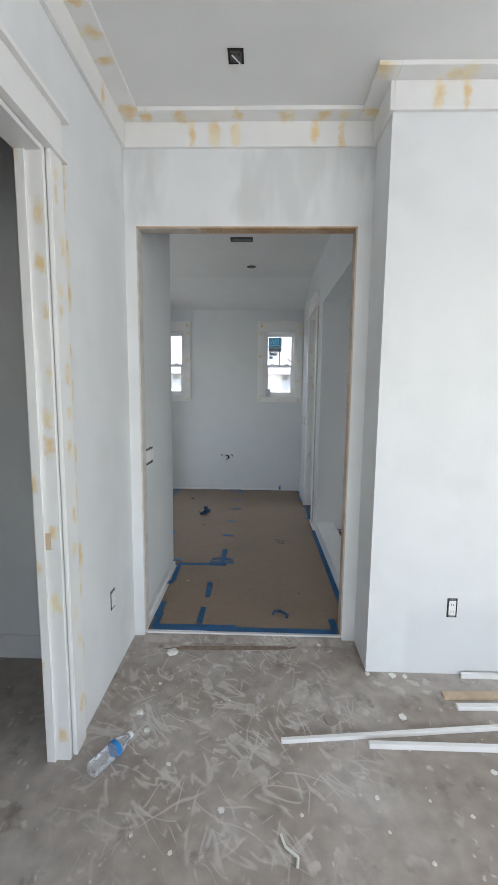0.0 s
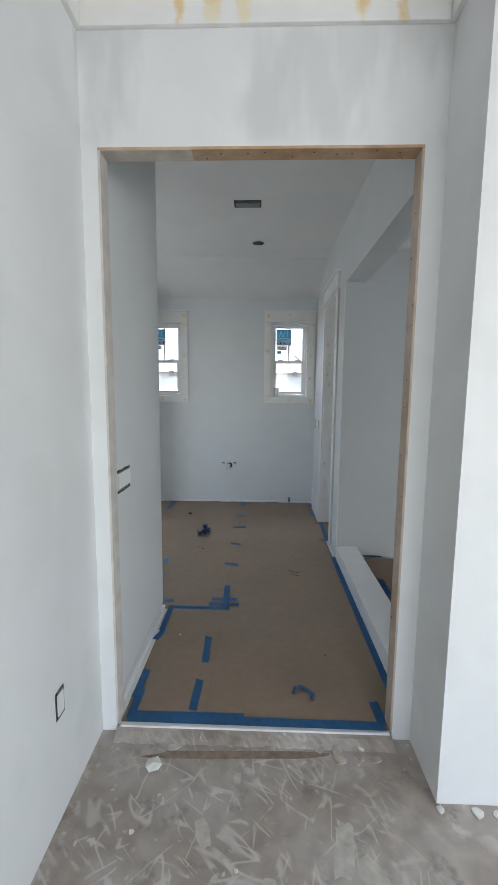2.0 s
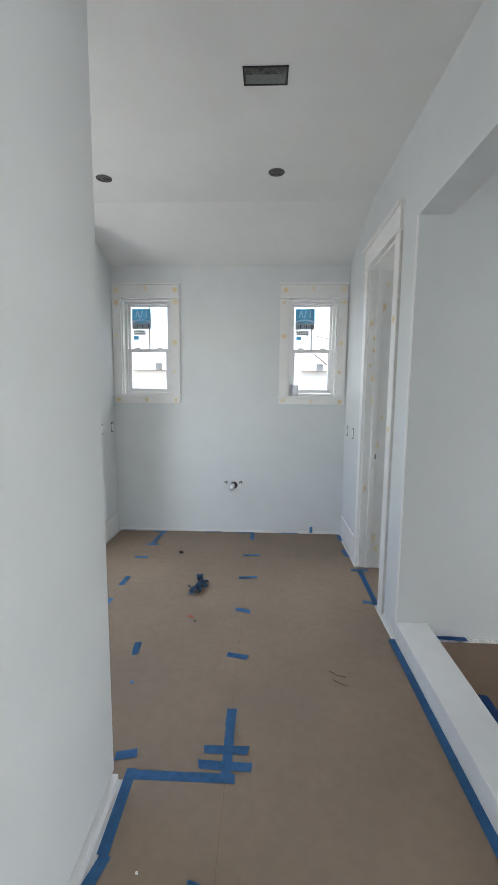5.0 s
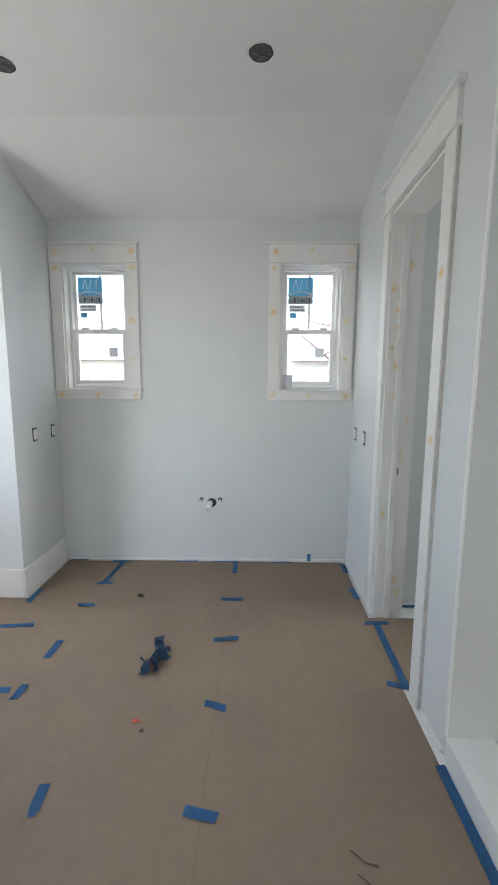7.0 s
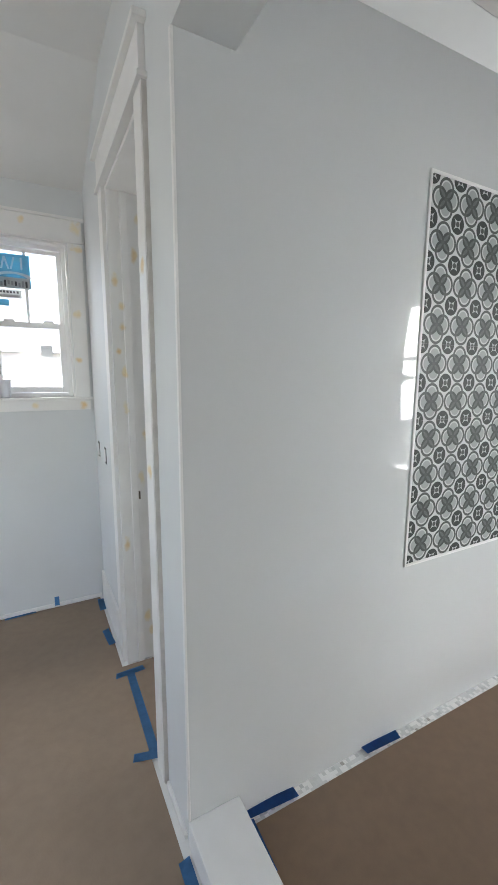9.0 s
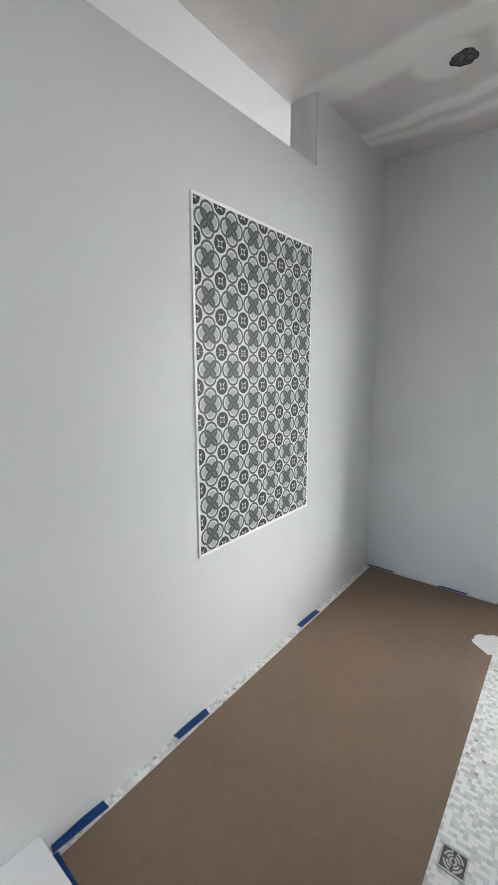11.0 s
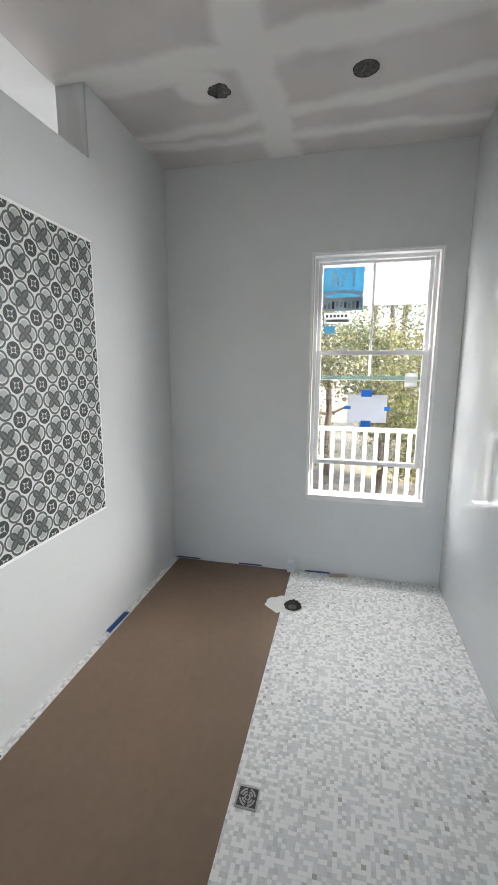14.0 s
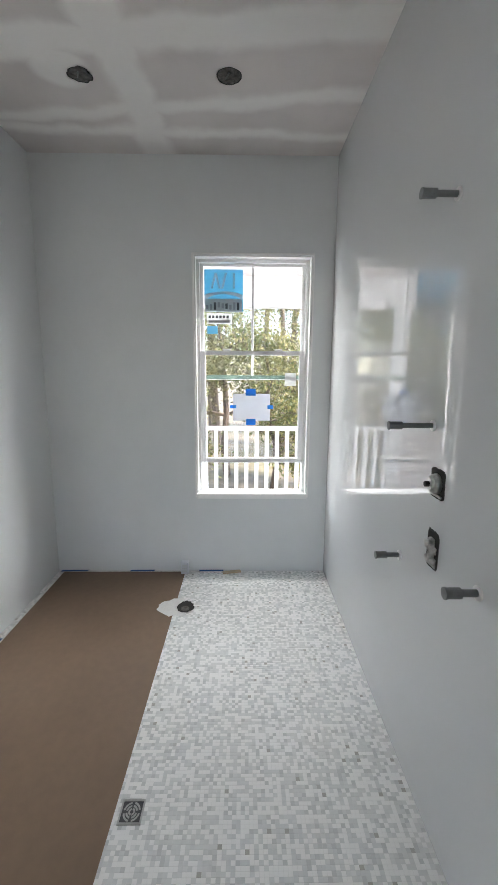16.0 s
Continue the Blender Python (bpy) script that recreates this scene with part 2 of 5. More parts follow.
def radius(m, u, v):
    return calc(m, "SQRT", calc(m, "ADD", calc(m, "MULTIPLY", u, u), calc(m, "MULTIPLY", v, v)))


rings, insides, cores = None, [], None
for cx, cy in ((0.225, 0), (-0.225, 0), (0, 0.225), (0, -0.225)):
    r = radius(PATTERN, calc(PATTERN, "SUBTRACT", U, cx), calc(PATTERN, "SUBTRACT", V, cy))
    ring = calc(PATTERN, "MULTIPLY", soft(PATTERN, r, 0.196, 0.212), soft(PATTERN, r, 0.279, 0.266))
    ins = soft(PATTERN, r, 0.222, 0.206)
    core = soft(PATTERN, r, 0.18, 0.155)
    rings = ring if rings is None else calc(PATTERN, "MAXIMUM", rings, ring)
    cores = core if cores is None else calc(PATTERN, "MAXIMUM", cores, core)
    insides.append(ins)
total = insides[0]
for x in insides[1:]:
    total = calc(PATTERN, "ADD", total, x)
overlay(PATTERN, calc(PATTERN, "MULTIPLY", cores, 0.9), (0.36, 0.38, 0.375))
overlay(PATTERN, calc(PATTERN, "MULTIPLY", rings, 0.88), (0.05, 0.058, 0.055))
overlay(PATTERN, calc(PATTERN, "MULTIPLY", soft(PATTERN, total, 1.35, 1.6), 0.85), (0.10, 0.112, 0.108))
au, av = calc(PATTERN, "SUBTRACT", 0.5, calc(PATTERN, "ABSOLUTE", U)), calc(PATTERN, "SUBTRACT", 0.5, calc(PATTERN, "ABSOLUTE", V))
r = radius(PATTERN, au, av)
overlay(PATTERN, calc(PATTERN, "MULTIPLY", soft(PATTERN, r, 0.252, 0.238), 0.95), (0.04, 0.047, 0.044))
d1, d2 = calc(PATTERN, "ABSOLUTE", calc(PATTERN, "ADD", au, av)), calc(PATTERN, "ABSOLUTE", calc(PATTERN, "SUBTRACT", au, av))
star = calc(PATTERN, "ADD", calc(PATTERN, "SQRT", d1), calc(PATTERN, "SQRT", d2))
overlay(PATTERN, soft(PATTERN, star, 0.59, 0.54), (0.55, 0.57, 0.56))
overlay(PATTERN, soft(PATTERN, r, 0.075, 0.06), (0.10, 0.11, 0.105))

# dried yellow filler rubbed on in uneven smears, noted board by board and laid over the paint at the end
SMEARS = {}


def primed(name):
    m = mat(name, (0.84, 0.835, 0.82), 0.42, var=0.02, scale=9, bump=0.05, bump_scale=140)
    SMEARS[m] = []
    return m


CROWNTRIM, DOORTRIM, CLOSETTRIM, WINDOWTRIM = primed("primed_crown"), primed("primed_door_frame"), primed("primed_closet_frame"), primed("primed_window_casing")
SMEARS[PRIMER] = []


def filler(m, x, y, z, sx, sy, sz):
    """Note a smear of filler centred there, with its half sizes."""
    SMEARS[m].append((x, y, z, sx, sy, sz))


def lay_smears():
    for m, spots in SMEARS.items():
        n, l = m.node_tree.nodes, m.node_tree.links
        vec, px, py, pz = place(m)
        wob = calc(m, "MULTIPLY", calc(m, "SUBTRACT", grain(m, vec, 30, 5), 0.5), 2.0)
        streak = calc(m, "MULTIPLY", calc(m, "SUBTRACT", grain(m, vec, 9, 3), 0.5), 1.3)
        total = None
        for x, y, z, sx, sy, sz in spots:
            sub, div, ln = n.new("ShaderNodeVectorMath"), n.new("ShaderNodeVectorMath"), n.new("ShaderNodeVectorMath")
            sub.operation, div.operation, ln.operation = "SUBTRACT", "MULTIPLY", "LENGTH"
            sub.inputs[1].default_value, div.inputs[1].default_value = (x, y, z), (1 / sx, 1 / sy, 1 / sz)
            l.new(vec, sub.inputs[0])
            l.new(sub.outputs[0], div.inputs[0])
            l.new(div.outputs[0], ln.inputs[0])
            s = ln.outputs["Value"]
            total = s if total is None else calc(m, "MINIMUM", total, s)
        mask = soft(m, calc(m, "ADD", calc(m, "ADD", total, wob), streak), 1.3, 0.2)
        overlay(m, calc(m, "MULTIPLY", mask, 0.85), blend(m, soft(m, grain(m, vec, 7, 3), 0.4, 0.62), (0.76, 0.55, 0.24), (0.83, 0.74, 0.53)))


# clear pane and bottle
GLASS = bpy.data.materials.new("window_glass")
GLASS.use_nodes = True
gn, gl = GLASS.node_tree.nodes, GLASS.node_tree.links
gclear, ggloss, gmix, gfres = gn.new("ShaderNodeBsdfTransparent"), gn.new("ShaderNodeBsdfGlossy"), gn.new("ShaderNodeMixShader"), gn.new("ShaderNodeFresnel")
ggloss.inputs["Roughness"].default_value = 0.02
gl.new(gfres.outputs[0], gmix.inputs[0])
gl.new(gclear.outputs[0], gmix.inputs[1])
gl.new(ggloss.outputs[0], gmix.inputs[2])
gl.new(gmix.outputs[0], gn["Material Output"].inputs["Surface"])
PLASTIC = bpy.data.materials.new("clear_plastic")
PLASTIC.use_nodes = True
gn, gl = PLASTIC.node_tree.nodes, PLASTIC.node_tree.links
pb = gn["Principled BSDF"]
pb.inputs["Base Color"].default_value, pb.inputs["Roughness"].default_value = (0.88, 0.9, 0.92, 1), 0.08
pclear, pmix, pfres = gn.new("ShaderNodeBsdfTransparent"), gn.new("ShaderNodeMixShader"), gn.new("ShaderNodeFresnel")
pvec, px, py, pz = place(PLASTIC)
gl.new(calc(PLASTIC, "ADD", calc(PLASTIC, "MULTIPLY", soft(PLASTIC, grain(PLASTIC, pvec, 60, 3), 0.45, 0.7), 0.35), calc(PLASTIC, "ADD", pfres.outputs[0], 0.12)), pmix.inputs[0])
gl.new(pclear.outputs[0], pmix.inputs[1])
gl.new(pb.outputs[0], pmix.inputs[2])
gl.new(pmix.outputs[0], gn["Material Output"].inputs["Surface"])

MOSAIC = mat("marble_mosaic", (0.66, 0.675, 0.675), 0.48, var=0.05, scale=40, alt=(0.72, 0.72, 0.70), alt_amount=0.7, alt_scale=2.5)
mi = MOSAIC.node_tree.nodes.new("ShaderNodeNewGeometry")
mo = MOSAIC.node_tree.nodes.new("ShaderNodeObjectInfo")
both = calc(MOSAIC, "FRACT", calc(MOSAIC, "ADD", mi.outputs["Random Per Island"], calc(MOSAIC, "MULTIPLY", mo.outputs["Random"], 7.3)))
other = calc(MOSAIC, "FRACT", calc(MOSAIC, "MULTIPLY", both, 37.7))
overlay(MOSAIC, calc(MOSAIC, "MULTIPLY", other, 0.5), (0.78, 0.79, 0.78))
overlay(MOSAIC, soft(MOSAIC, both, 0.52, 0.56), (0.88, 0.88, 0.87))
overlay(MOSAIC, calc(MOSAIC, "MULTIPLY", soft(MOSAIC, both, 0.13, 0.11), 0.65), (0.54, 0.55, 0.55))
overlay(MOSAIC, soft(MOSAIC, both, 0.012, 0.008), (0.42, 0.41, 0.38))
GROUT = mat("grout", (0.78, 0.78, 0.77), 0.8, var=0.05, scale=60)
STEEL = mat("brushed_steel", (0.55, 0.55, 0.54), 0.3, metal=1.0, var=0.1, scale=80)
PIPE = mat("grey_pipe", (0.17, 0.18, 0.18), 0.5, var=0.15, scale=40)
BRASS = mat("dull_brass", (0.14, 0.12, 0.10), 0.45, metal=0.5, var=0.2, scale=60)
# near-black for flat rims and cuts; stands in for the shade inside them
CUTSHADE = mat("cut_edge_shade", (0.04, 0.04, 0.04), 0.9, var=0.3, scale=60)
STICKER = mat("blue_sticker", (0.17, 0.42, 0.55), 0.45, var=0.03)
LABEL = mat("grey_label", (0.66, 0.67, 0.67), 0.5, var=0.05, scale=30)
INKRECESS = mat("ink_and_recess_dark", (0.06, 0.06, 0.07), 0.5, var=0.05)
NAVYTAPE = mat("dark_blue_tape", (0.01, 0.085, 0.30), 0.5, var=0.15, scale=40, bump=0.2, bump_scale=220)
WADDED = mat("wadded_blue_tape", (0.02, 0.07, 0.16), 0.55, var=0.3, scale=50)
LIGHTTAPE = mat("bright_blue_tape", (0.03, 0.30, 0.75), 0.5, var=0.06)
WHITEPAPER = mat("white_paper", (0.72, 0.74, 0.78), 0.7, var=0.03)
GREENEDGE = mat("green_sash_edge", (0.20, 0.32, 0.27), 0.3, var=0.05)
PINKPORCH = mat("painted_porch_ceiling", (0.60, 0.535, 0.525), 0.6, var=0.04)
LEAF = mat("leaves", (0.13, 0.16, 0.065), 0.55, var=0.35, scale=2, alt=(0.24, 0.20, 0.08), alt_amount=0.9, alt_scale=0.5)
li = LEAF.node_tree.nodes.new("ShaderNodeNewGeometry")
overlay(LEAF, calc(LEAF, "MULTIPLY", soft(LEAF, li.outputs["Random Per Island"], 0.5, 1.0), 0.8), (0.42, 0.36, 0.16))
overlay(LEAF, soft(LEAF, li.outputs["Random Per Island"], 0.22, 0.08), (0.16, 0.14, 0.10))
BARK = mat("bark", (0.13, 0.10, 0.08), 0.9, var=0.3, scale=20, bump=0.4, bump_scale=30)
GRASS = mat("dry_ground", (0.19, 0.155, 0.115), 0.9, var=0.3, scale=3, alt=(0.13, 0.12, 0.06), alt_amount=0.8, alt_scale=0.4)
SIDING = mat("white_siding", (0.80, 0.80, 0.80), 0.6, var=0.03)
SHINGLE = mat("roof_shingle", (0.30, 0.30, 0.31), 0.8, var=0.15, scale=10)
PINE = mat("raw_pine", (0.56, 0.42, 0.29), 0.6, var=0.12, scale=14, alt=(0.62, 0.50, 0.38), alt_amount=0.8, alt_scale=8)
CHIP = mat("plaster_chip", (0.78, 0.77, 0.73), 0.85, var=0.08, scale=40)
RED = mat("red_scrap", (0.55, 0.10, 0.05), 0.6, var=0.1)



def thin(m, amount):
    """Let light shine through a thin sheet."""
    n, l = m.node_tree.nodes, m.node_tree.links
    p = n["Principled BSDF"]
    t, x = n.new("ShaderNodeBsdfTranslucent"), n.new("ShaderNodeMixShader")
    l.new(p.inputs["Base Color"].links[0].from_socket, t.inputs["Color"])
    x.inputs[0].default_value = amount
    l.new(p.outputs[0], x.inputs[1])
    l.new(t.outputs[0], x.inputs[2])
    l.new(x.outputs[0], n["Material Output"].inputs["Surface"])


STICKERPAPER = mat("white_note_paper", (0.72, 0.74, 0.78), 0.7, var=0.03)
for m, a in ((STICKER, 0.45), (LABEL, 0.5), (STICKERPAPER, 0.3), (LIGHTTAPE, 0.3), (LEAF, 0.5)):
    thin(m, a)

# ---- building helpers ----
ORIGIN = {}


def boxes(*bs, bevel=0.0):
    """One bmesh of upright boxes, each (x0, y0, z0, x1, y1, z1)."""
    bm = bmesh.new()
    for x0, y0, z0, x1, y1, z1 in bs:
        m = Matrix.Translation(((x0 + x1) / 2, (y0 + y1) / 2, (z0 + z1) / 2)) @ Matrix.Diagonal((abs(x1 - x0), abs(y1 - y0), abs(z1 - z0), 1))
        bmesh.ops.create_cube(bm, size=1, matrix=m)
    if bevel:
        bmesh.ops.bevel(bm, geom=bm.edges[:], offset=bevel, segments=2, affect="EDGES", profile=0.6)
    return bm


def rod(a, b, r, r2=None, seg=16):
    """A bmesh rod from a to b."""
    bm = bmesh.new()
    a, b = Vector(a), Vector(b)
    turn = (b - a).to_track_quat("Z", "Y").to_matrix().to_4x4()
    bmesh.ops.create_cone(bm, cap_ends=True, segments=seg, radius1=r, radius2=r if r2 is None else r2, depth=(b - a).length, matrix=Matrix.Translation((a + b) / 2) @ turn)
    return bm


def joined(*bms):
    out = bms[0]
    for bm in bms[1:]:
        me = bpy.data.meshes.new("tmp")
        bm.to_mesh(me)
        bm.free()
        out.from_mesh(me)
        bpy.data.meshes.remove(me)
    return out


def mesh_of(name, bm, material, origin=(0, 0, 0), smooth=False):
    bmesh.ops.translate(bm, verts=bm.verts[:], vec=-Vector(origin))
    me = bpy.data.meshes.new(name)
    bm.to_mesh(me)
    bm.free()
    me.materials.append(material)
    if smooth:
        for p in me.polygons:
            p.use_smooth = True
    return me


def solid(name, bm, material, origin=(0, 0, 0), smooth=False):
    """A top-level mesh whose points are given in the world."""
    ob = new(name, mesh_of(name, bm, material, origin, smooth))
    ob.location = origin
    ORIGIN[ob] = Vector(origin)
    return ob


def thing(name, origin, label, category, group=""):
    ob = new(name)
    ob.empty_display_size = 0.05
    ob.location = origin
    ORIGIN[ob] = Vector(origin)
    return tagged(ob, label, category, group)


def part(name, bm, material, parent, label="", smooth=False):
    ob = new(name, mesh_of(name, bm, material, ORIGIN[parent], smooth))
    ob.parent = parent
    ORIGIN[ob] = ORIGIN[parent]
    return tagged(ob, label) if label else ob


def structure(name, bm, material, label, category):
    return tagged(solid(name, bm, material), label, category, kind="structure")


# ---- the plan ----
XL = -0.55        # left wall of the front room
YH = 2.44         # wall with the opening, front face
YB = 2.515        # the same wall, bathroom face
YR = 2.153        # right wall of the front room
YS = 2.256        # shower side of that wall
XR = 0.88         # bathroom wall with the shower and the closet door
XR2 = 1.06
YT = 4.456        # tall slab wall of the shower
XF = 3.84         # shower wall with the window
YF = 6.31         # bathroom far wall
ZB = 0.035        # bathroom floor
ZC = 3.05         # ceilings
ZS = 3.19         # shower ceiling
ZD = 2.49         # head of the openings

structure("floor", boxes((-3.2, -3.7, -0.1, 5, 6.6, 0.0)), CONCRETE, "scuffed grey concrete slab with white spatters and scratches", "floor")
structure("wall_left", boxes((-0.645, 1.576, 0, XL, YH, ZC), (-0.645, -3.5, 0, XL, 0.6, ZC), (-0.645, 0.6, 2.445, XL, 1.576, ZC)), PRIMER, "white primed drywall beside a cased doorway", "wall")
structure("wall_header", boxes((-0.68, YH, 0, -0.485, YB, ZC), (-0.485, YH, ZD + 0.003, 0.772, YB, ZC), (0.772, YH, 0, XR, YB, ZC)), PRIMER, "primed drywall with patched joints round an uncased opening", "wall")
structure("wall_right", boxes((0.853, YR, 0, XF + 0.15, YS - 0.012, ZS + 0.05), (0.853, YS - 0.012, 0, XR2, YH, ZS), (XR, YH, 0, XR2, YB, ZS)), PRIMER, "white primed drywall, greyer in its lower part", "wall")
# unseen walls that close the front room; openings added for fill lamps
structure("wall_front", boxes((-3.2, -3.62, 0, 0.3, -3.5, ZC), (2.9, -3.62, 0, XF + 0.15, -3.5, ZC), (0.3, -3.62, 0, 2.9, -3.5, 0.7), (0.3, -3.62, 2.5, 2.9, -3.5, ZC)), PRIMER, "unseen plain primed wall with a wide opening added for fill light", "wall")
structure("wall_side", boxes((XF, -3.5, 0, XF + 0.15, -2.6, ZC), (XF, 0.0, 0, XF + 0.15, YR, ZC), (XF, -2.6, 0, XF + 0.15, 0.0, 0.7), (XF, -2.6, 2.5, XF + 0.15, 0.0, ZC)), PRIMER, "unseen plain primed wall with a wide opening added for fill light", "wall")
structure("wall_hall", boxes((-3.2, -3.5, 0, -3.08, 3.36, ZC), (-3.08, 2.2, 0, -0.645, 2.32, ZC)), PRIMER, "plain grey-white wall in the room beyond the doorway", "wall")
structure("ceiling_front", boxes((-3.2, -3.62, ZC, XF + 0.15, YR + 0.05, ZC + 0.1), (-3.2, YR + 0.05, ZC, XR2, YH + 0.06, ZC + 0.1)), CEIL, "flat white painted ceiling", "ceiling")

structure("wall_stub", boxes((-0.64, YB, 0.1, -0.506, 3.42, ZC), (-2.6, 3.30, 0.1, -0.64, 3.42, ZC), (-0.64, YB, 0, -0.53, 3.41, 0.1), (-2.6, 3.31, 0, -0.64, 3.41, 0.1)), BATHWALL, "painted drywall stub with a gap at its foot", "wall")
# unseen wall, its opening added for the bath side fill lamp
structure("wall_bath_left", boxes((-2.62, 3.42, 0, -2.5, 4.05, ZC), (-2.62, 5.15, 0, -2.5, 5.8, ZC), (-2.62, 4.05, 0, -2.5, 5.15, 1.0), (-2.62, 4.05, 2.5, -2.5, 5.15, ZC)), BATHWALL, "unseen painted bathroom wall with an opening added for fill light", "wall")
structure("wall_alcove", boxes((-2.5, 5.67, 0, -1.53, YF, ZC)), BATHWALL, "painted drywall return forming an alcove", "wall")

WINDOWS = ((-1.437, -0.925), (0.28, 0.770))
WZ0, WZ1 = 1.50, 2.47
structure("wall_far", boxes(
    (-2.6, YF, 0, WINDOWS[0][0], YF + 0.15, ZC), (WINDOWS[0][1], YF, 0, WINDOWS[1][0], YF + 0.15, ZC), (WINDOWS[1][1], YF, 0, 2.6, YF + 0.15, ZC),
    *[(a, YF, 0, b, YF + 0.15, WZ0) for a, b in WINDOWS], *[(a, YF, WZ1, b, YF + 0.15, ZC) for a, b in WINDOWS]), BATHWALL, "pale painted drywall with two small windows", "wall")
DY0, DY1 = 4.81, 5.494
structure("wall_bath_right", boxes(
    (XR, YT + 0.012, 0, XR2, DY0, ZS), (XR, DY1, 0, XR2, YF, ZC), (XR, DY0, 2.53, XR2, DY1, ZS),
    (XR, YB, 2.51, XR2, YT + 0.012, ZS)), BATHWALL, "painted drywall with the shower opening and a cased doorway", "wall")
YC = DY1 + 0.17
# the gap in the end wall is added for the closet fill lamp
structure("wall_closet", boxes((XR2, YC, 0, XF + 0.15, YC + 0.12, ZS), (XF, YT + 0.30, 0, XF + 0.15, YC, 1.1), (XF, YT + 0.30, 2.4, XF + 0.15, YC, ZS)), BATHWALL, "painted drywall inside the long closet", "wall")
structure("ceiling_closet", boxes((XR, YT + 0.18, ZS, XF + 0.1, YC + 0.12, ZS + 0.1)), CEIL, "white painted ceiling beyond the transom", "ceiling")

# flat ceiling that slopes down to the far wall
bm = bmesh.new()
prof = [(YB - 0.06, ZC), (5.52, ZC), (YF, 2.79), (YF, 3.3), (YB - 0.06, 3.3)]
for x in (-2.6, XR):
    vs = [bm.verts.new((x, y, z)) for y, z in prof]
    bm.faces.new(vs)
bm.verts.ensure_lookup_table()
for i in range(5):
    bm.faces.new([bm.verts[i], bm.verts[(i + 1) % 5], bm.verts[5 + (i + 1) % 5], bm.verts[5 + i]])
bmesh.ops.recalc_face_normals(bm, faces=bm.faces[:])
structure("ceiling_bath", bm, CEIL, "white bathroom ceiling that slopes down at its far end", "ceiling")

# shower walls: a low tall-slab wall with a ledge above it, whose top runs down a little towards the bathroom
SX = 2.84


def sloped(bm, x_low, z_over, drop):
    for v in bm.verts:
        if v.co.x < x_low and v.co.z > z_over:
            v.co.z -= drop
    return bm


structure("wall_shower_left", sloped(boxes((XR2, YT + 0.012, 0, SX, YT + 0.18, 2.81), (SX, YT + 0.012, 0, XF, YT + 0.18, ZS)), 1.2, 2.7, 0.05), PRIMER, "white drywall with an open transom over the slab", "wall")
SWY0, SWY1, SWZ0, SWZ1 = 2.415, 3.30, 0.675, 2.525
structure("wall_shower_far", boxes(
    (XF, 2.0, 0, XF + 0.15, SWY0, ZS), (XF, SWY1, 0, XF + 0.15, YT + 0.30, ZS), (XF, SWY0, 0, XF + 0.15, SWY1, SWZ0), (XF, SWY0, SWZ1, XF + 0.15, SWY1, ZS)), BATHWALL, "pale grey wall with a tall window", "wall")
slab_l = structure("wall_slab_left", sloped(boxes((XR + 0.004, YT, 0.02, SX, YT + 0.012, 2.822), (SX, YT, 0.02, XF, YT + 0.012, ZS)), 1.2, 2.7, 0.055), SLAB, "glossy pale slab cladding with a patterned tile inset", "wall")
slab_r = structure("wall_slab_right", boxes((XR2, YS - 0.012, 0.02, XF, YS, ZS)), SLAB, "glossy pale slab cladding with plumbing stubs", "wall")
structure("ceiling_shower", boxes((XR2, YS - 0.02, ZS, XF + 0.1, YT + 0.178, ZS + 0.1)), MUD, "unpainted drywall ceiling with bands of joint compound", "ceiling")
structure("roof", boxes((-3.4, -3.8, 3.4, 3.99, 6.6, 3.5)), PRIMER, "plain roof slab over the rooms", "roof")

# floors of the bathroom
structure("floor_bath", boxes((-2.5, YH + 0.02, 0, XR, YF, ZB - 0.004), (XR, DY0, 0, XF, YC, ZB - 0.004)), STONE, "white tiled floor under protective paper", "floor")
structure("floor_shower", boxes((XR2, YS, 0, XF, YT, ZB - 0.004)), STONE, "white shower pan under mosaic", "floor")
structure("shower_curb", boxes((XR - 0.005, YB, 0, 1.07, YT, 0.13), bevel=0.004), STONE, "white stone shower curb", "curb")


# ---- trim ----
FACING = {"-y": Euler((radians(90), 0, 0)), "+x": Euler((radians(90), 0, radians(90))), "-x": Euler((radians(90), 0, radians(-90))), "-z": Euler((radians(180), 0, 0))}


def trim_board(name, b, label, bevel=0.003, material=None):
    ob = solid(name, boxes(b, bevel=bevel), material or TRIM)
    return tagged(ob, label, "trim", kind="structure")


# built-up crown: a frieze board on the wall and a flat board on the ceiling
CROWN = "white primed crown board with dried yellow filler"
frieze_h = trim_board("trim_frieze_opening", (XL + 0.02, YH - 0.02, 2.90, 0.853 - 0.02, YH, 3.028), CROWN, 0.003, CROWNTRIM)
frieze_l = trim_board("trim_frieze_left", (XL, -3.5, 2.90, XL + 0.02, YH, 3.028), CROWN, 0.003, CROWNTRIM)
frieze_n = trim_board("trim_frieze_return", (0.853 - 0.02, YR - 0.02, 2.90, 0.853, YH, 3.028), CROWN, 0.003, CROWNTRIM)
frieze_r = trim_board("trim_frieze_right", (0.853, YR - 0.02, 2.90, XF, YR, 3.028), CROWN, 0.003, CROWNTRIM)
soffit_h = trim_board("trim_soffit_opening", (XL + 0.115, YH - 0.11, 3.028, 0.853 - 0.1, YH, 3.0495), CROWN, 0.003, CROWNTRIM)
soffit_l = trim_board("trim_soffit_left", (XL, -3.5, 3.028, XL + 0.115, YH, 3.0495), CROWN, 0.003, CROWNTRIM)
soffit_n = trim_board("trim_soffit_return", (0.853 - 0.1, YR - 0.11, 3.028, 0.853, YH, 3.0495), CROWN, 0.003, CROWNTRIM)
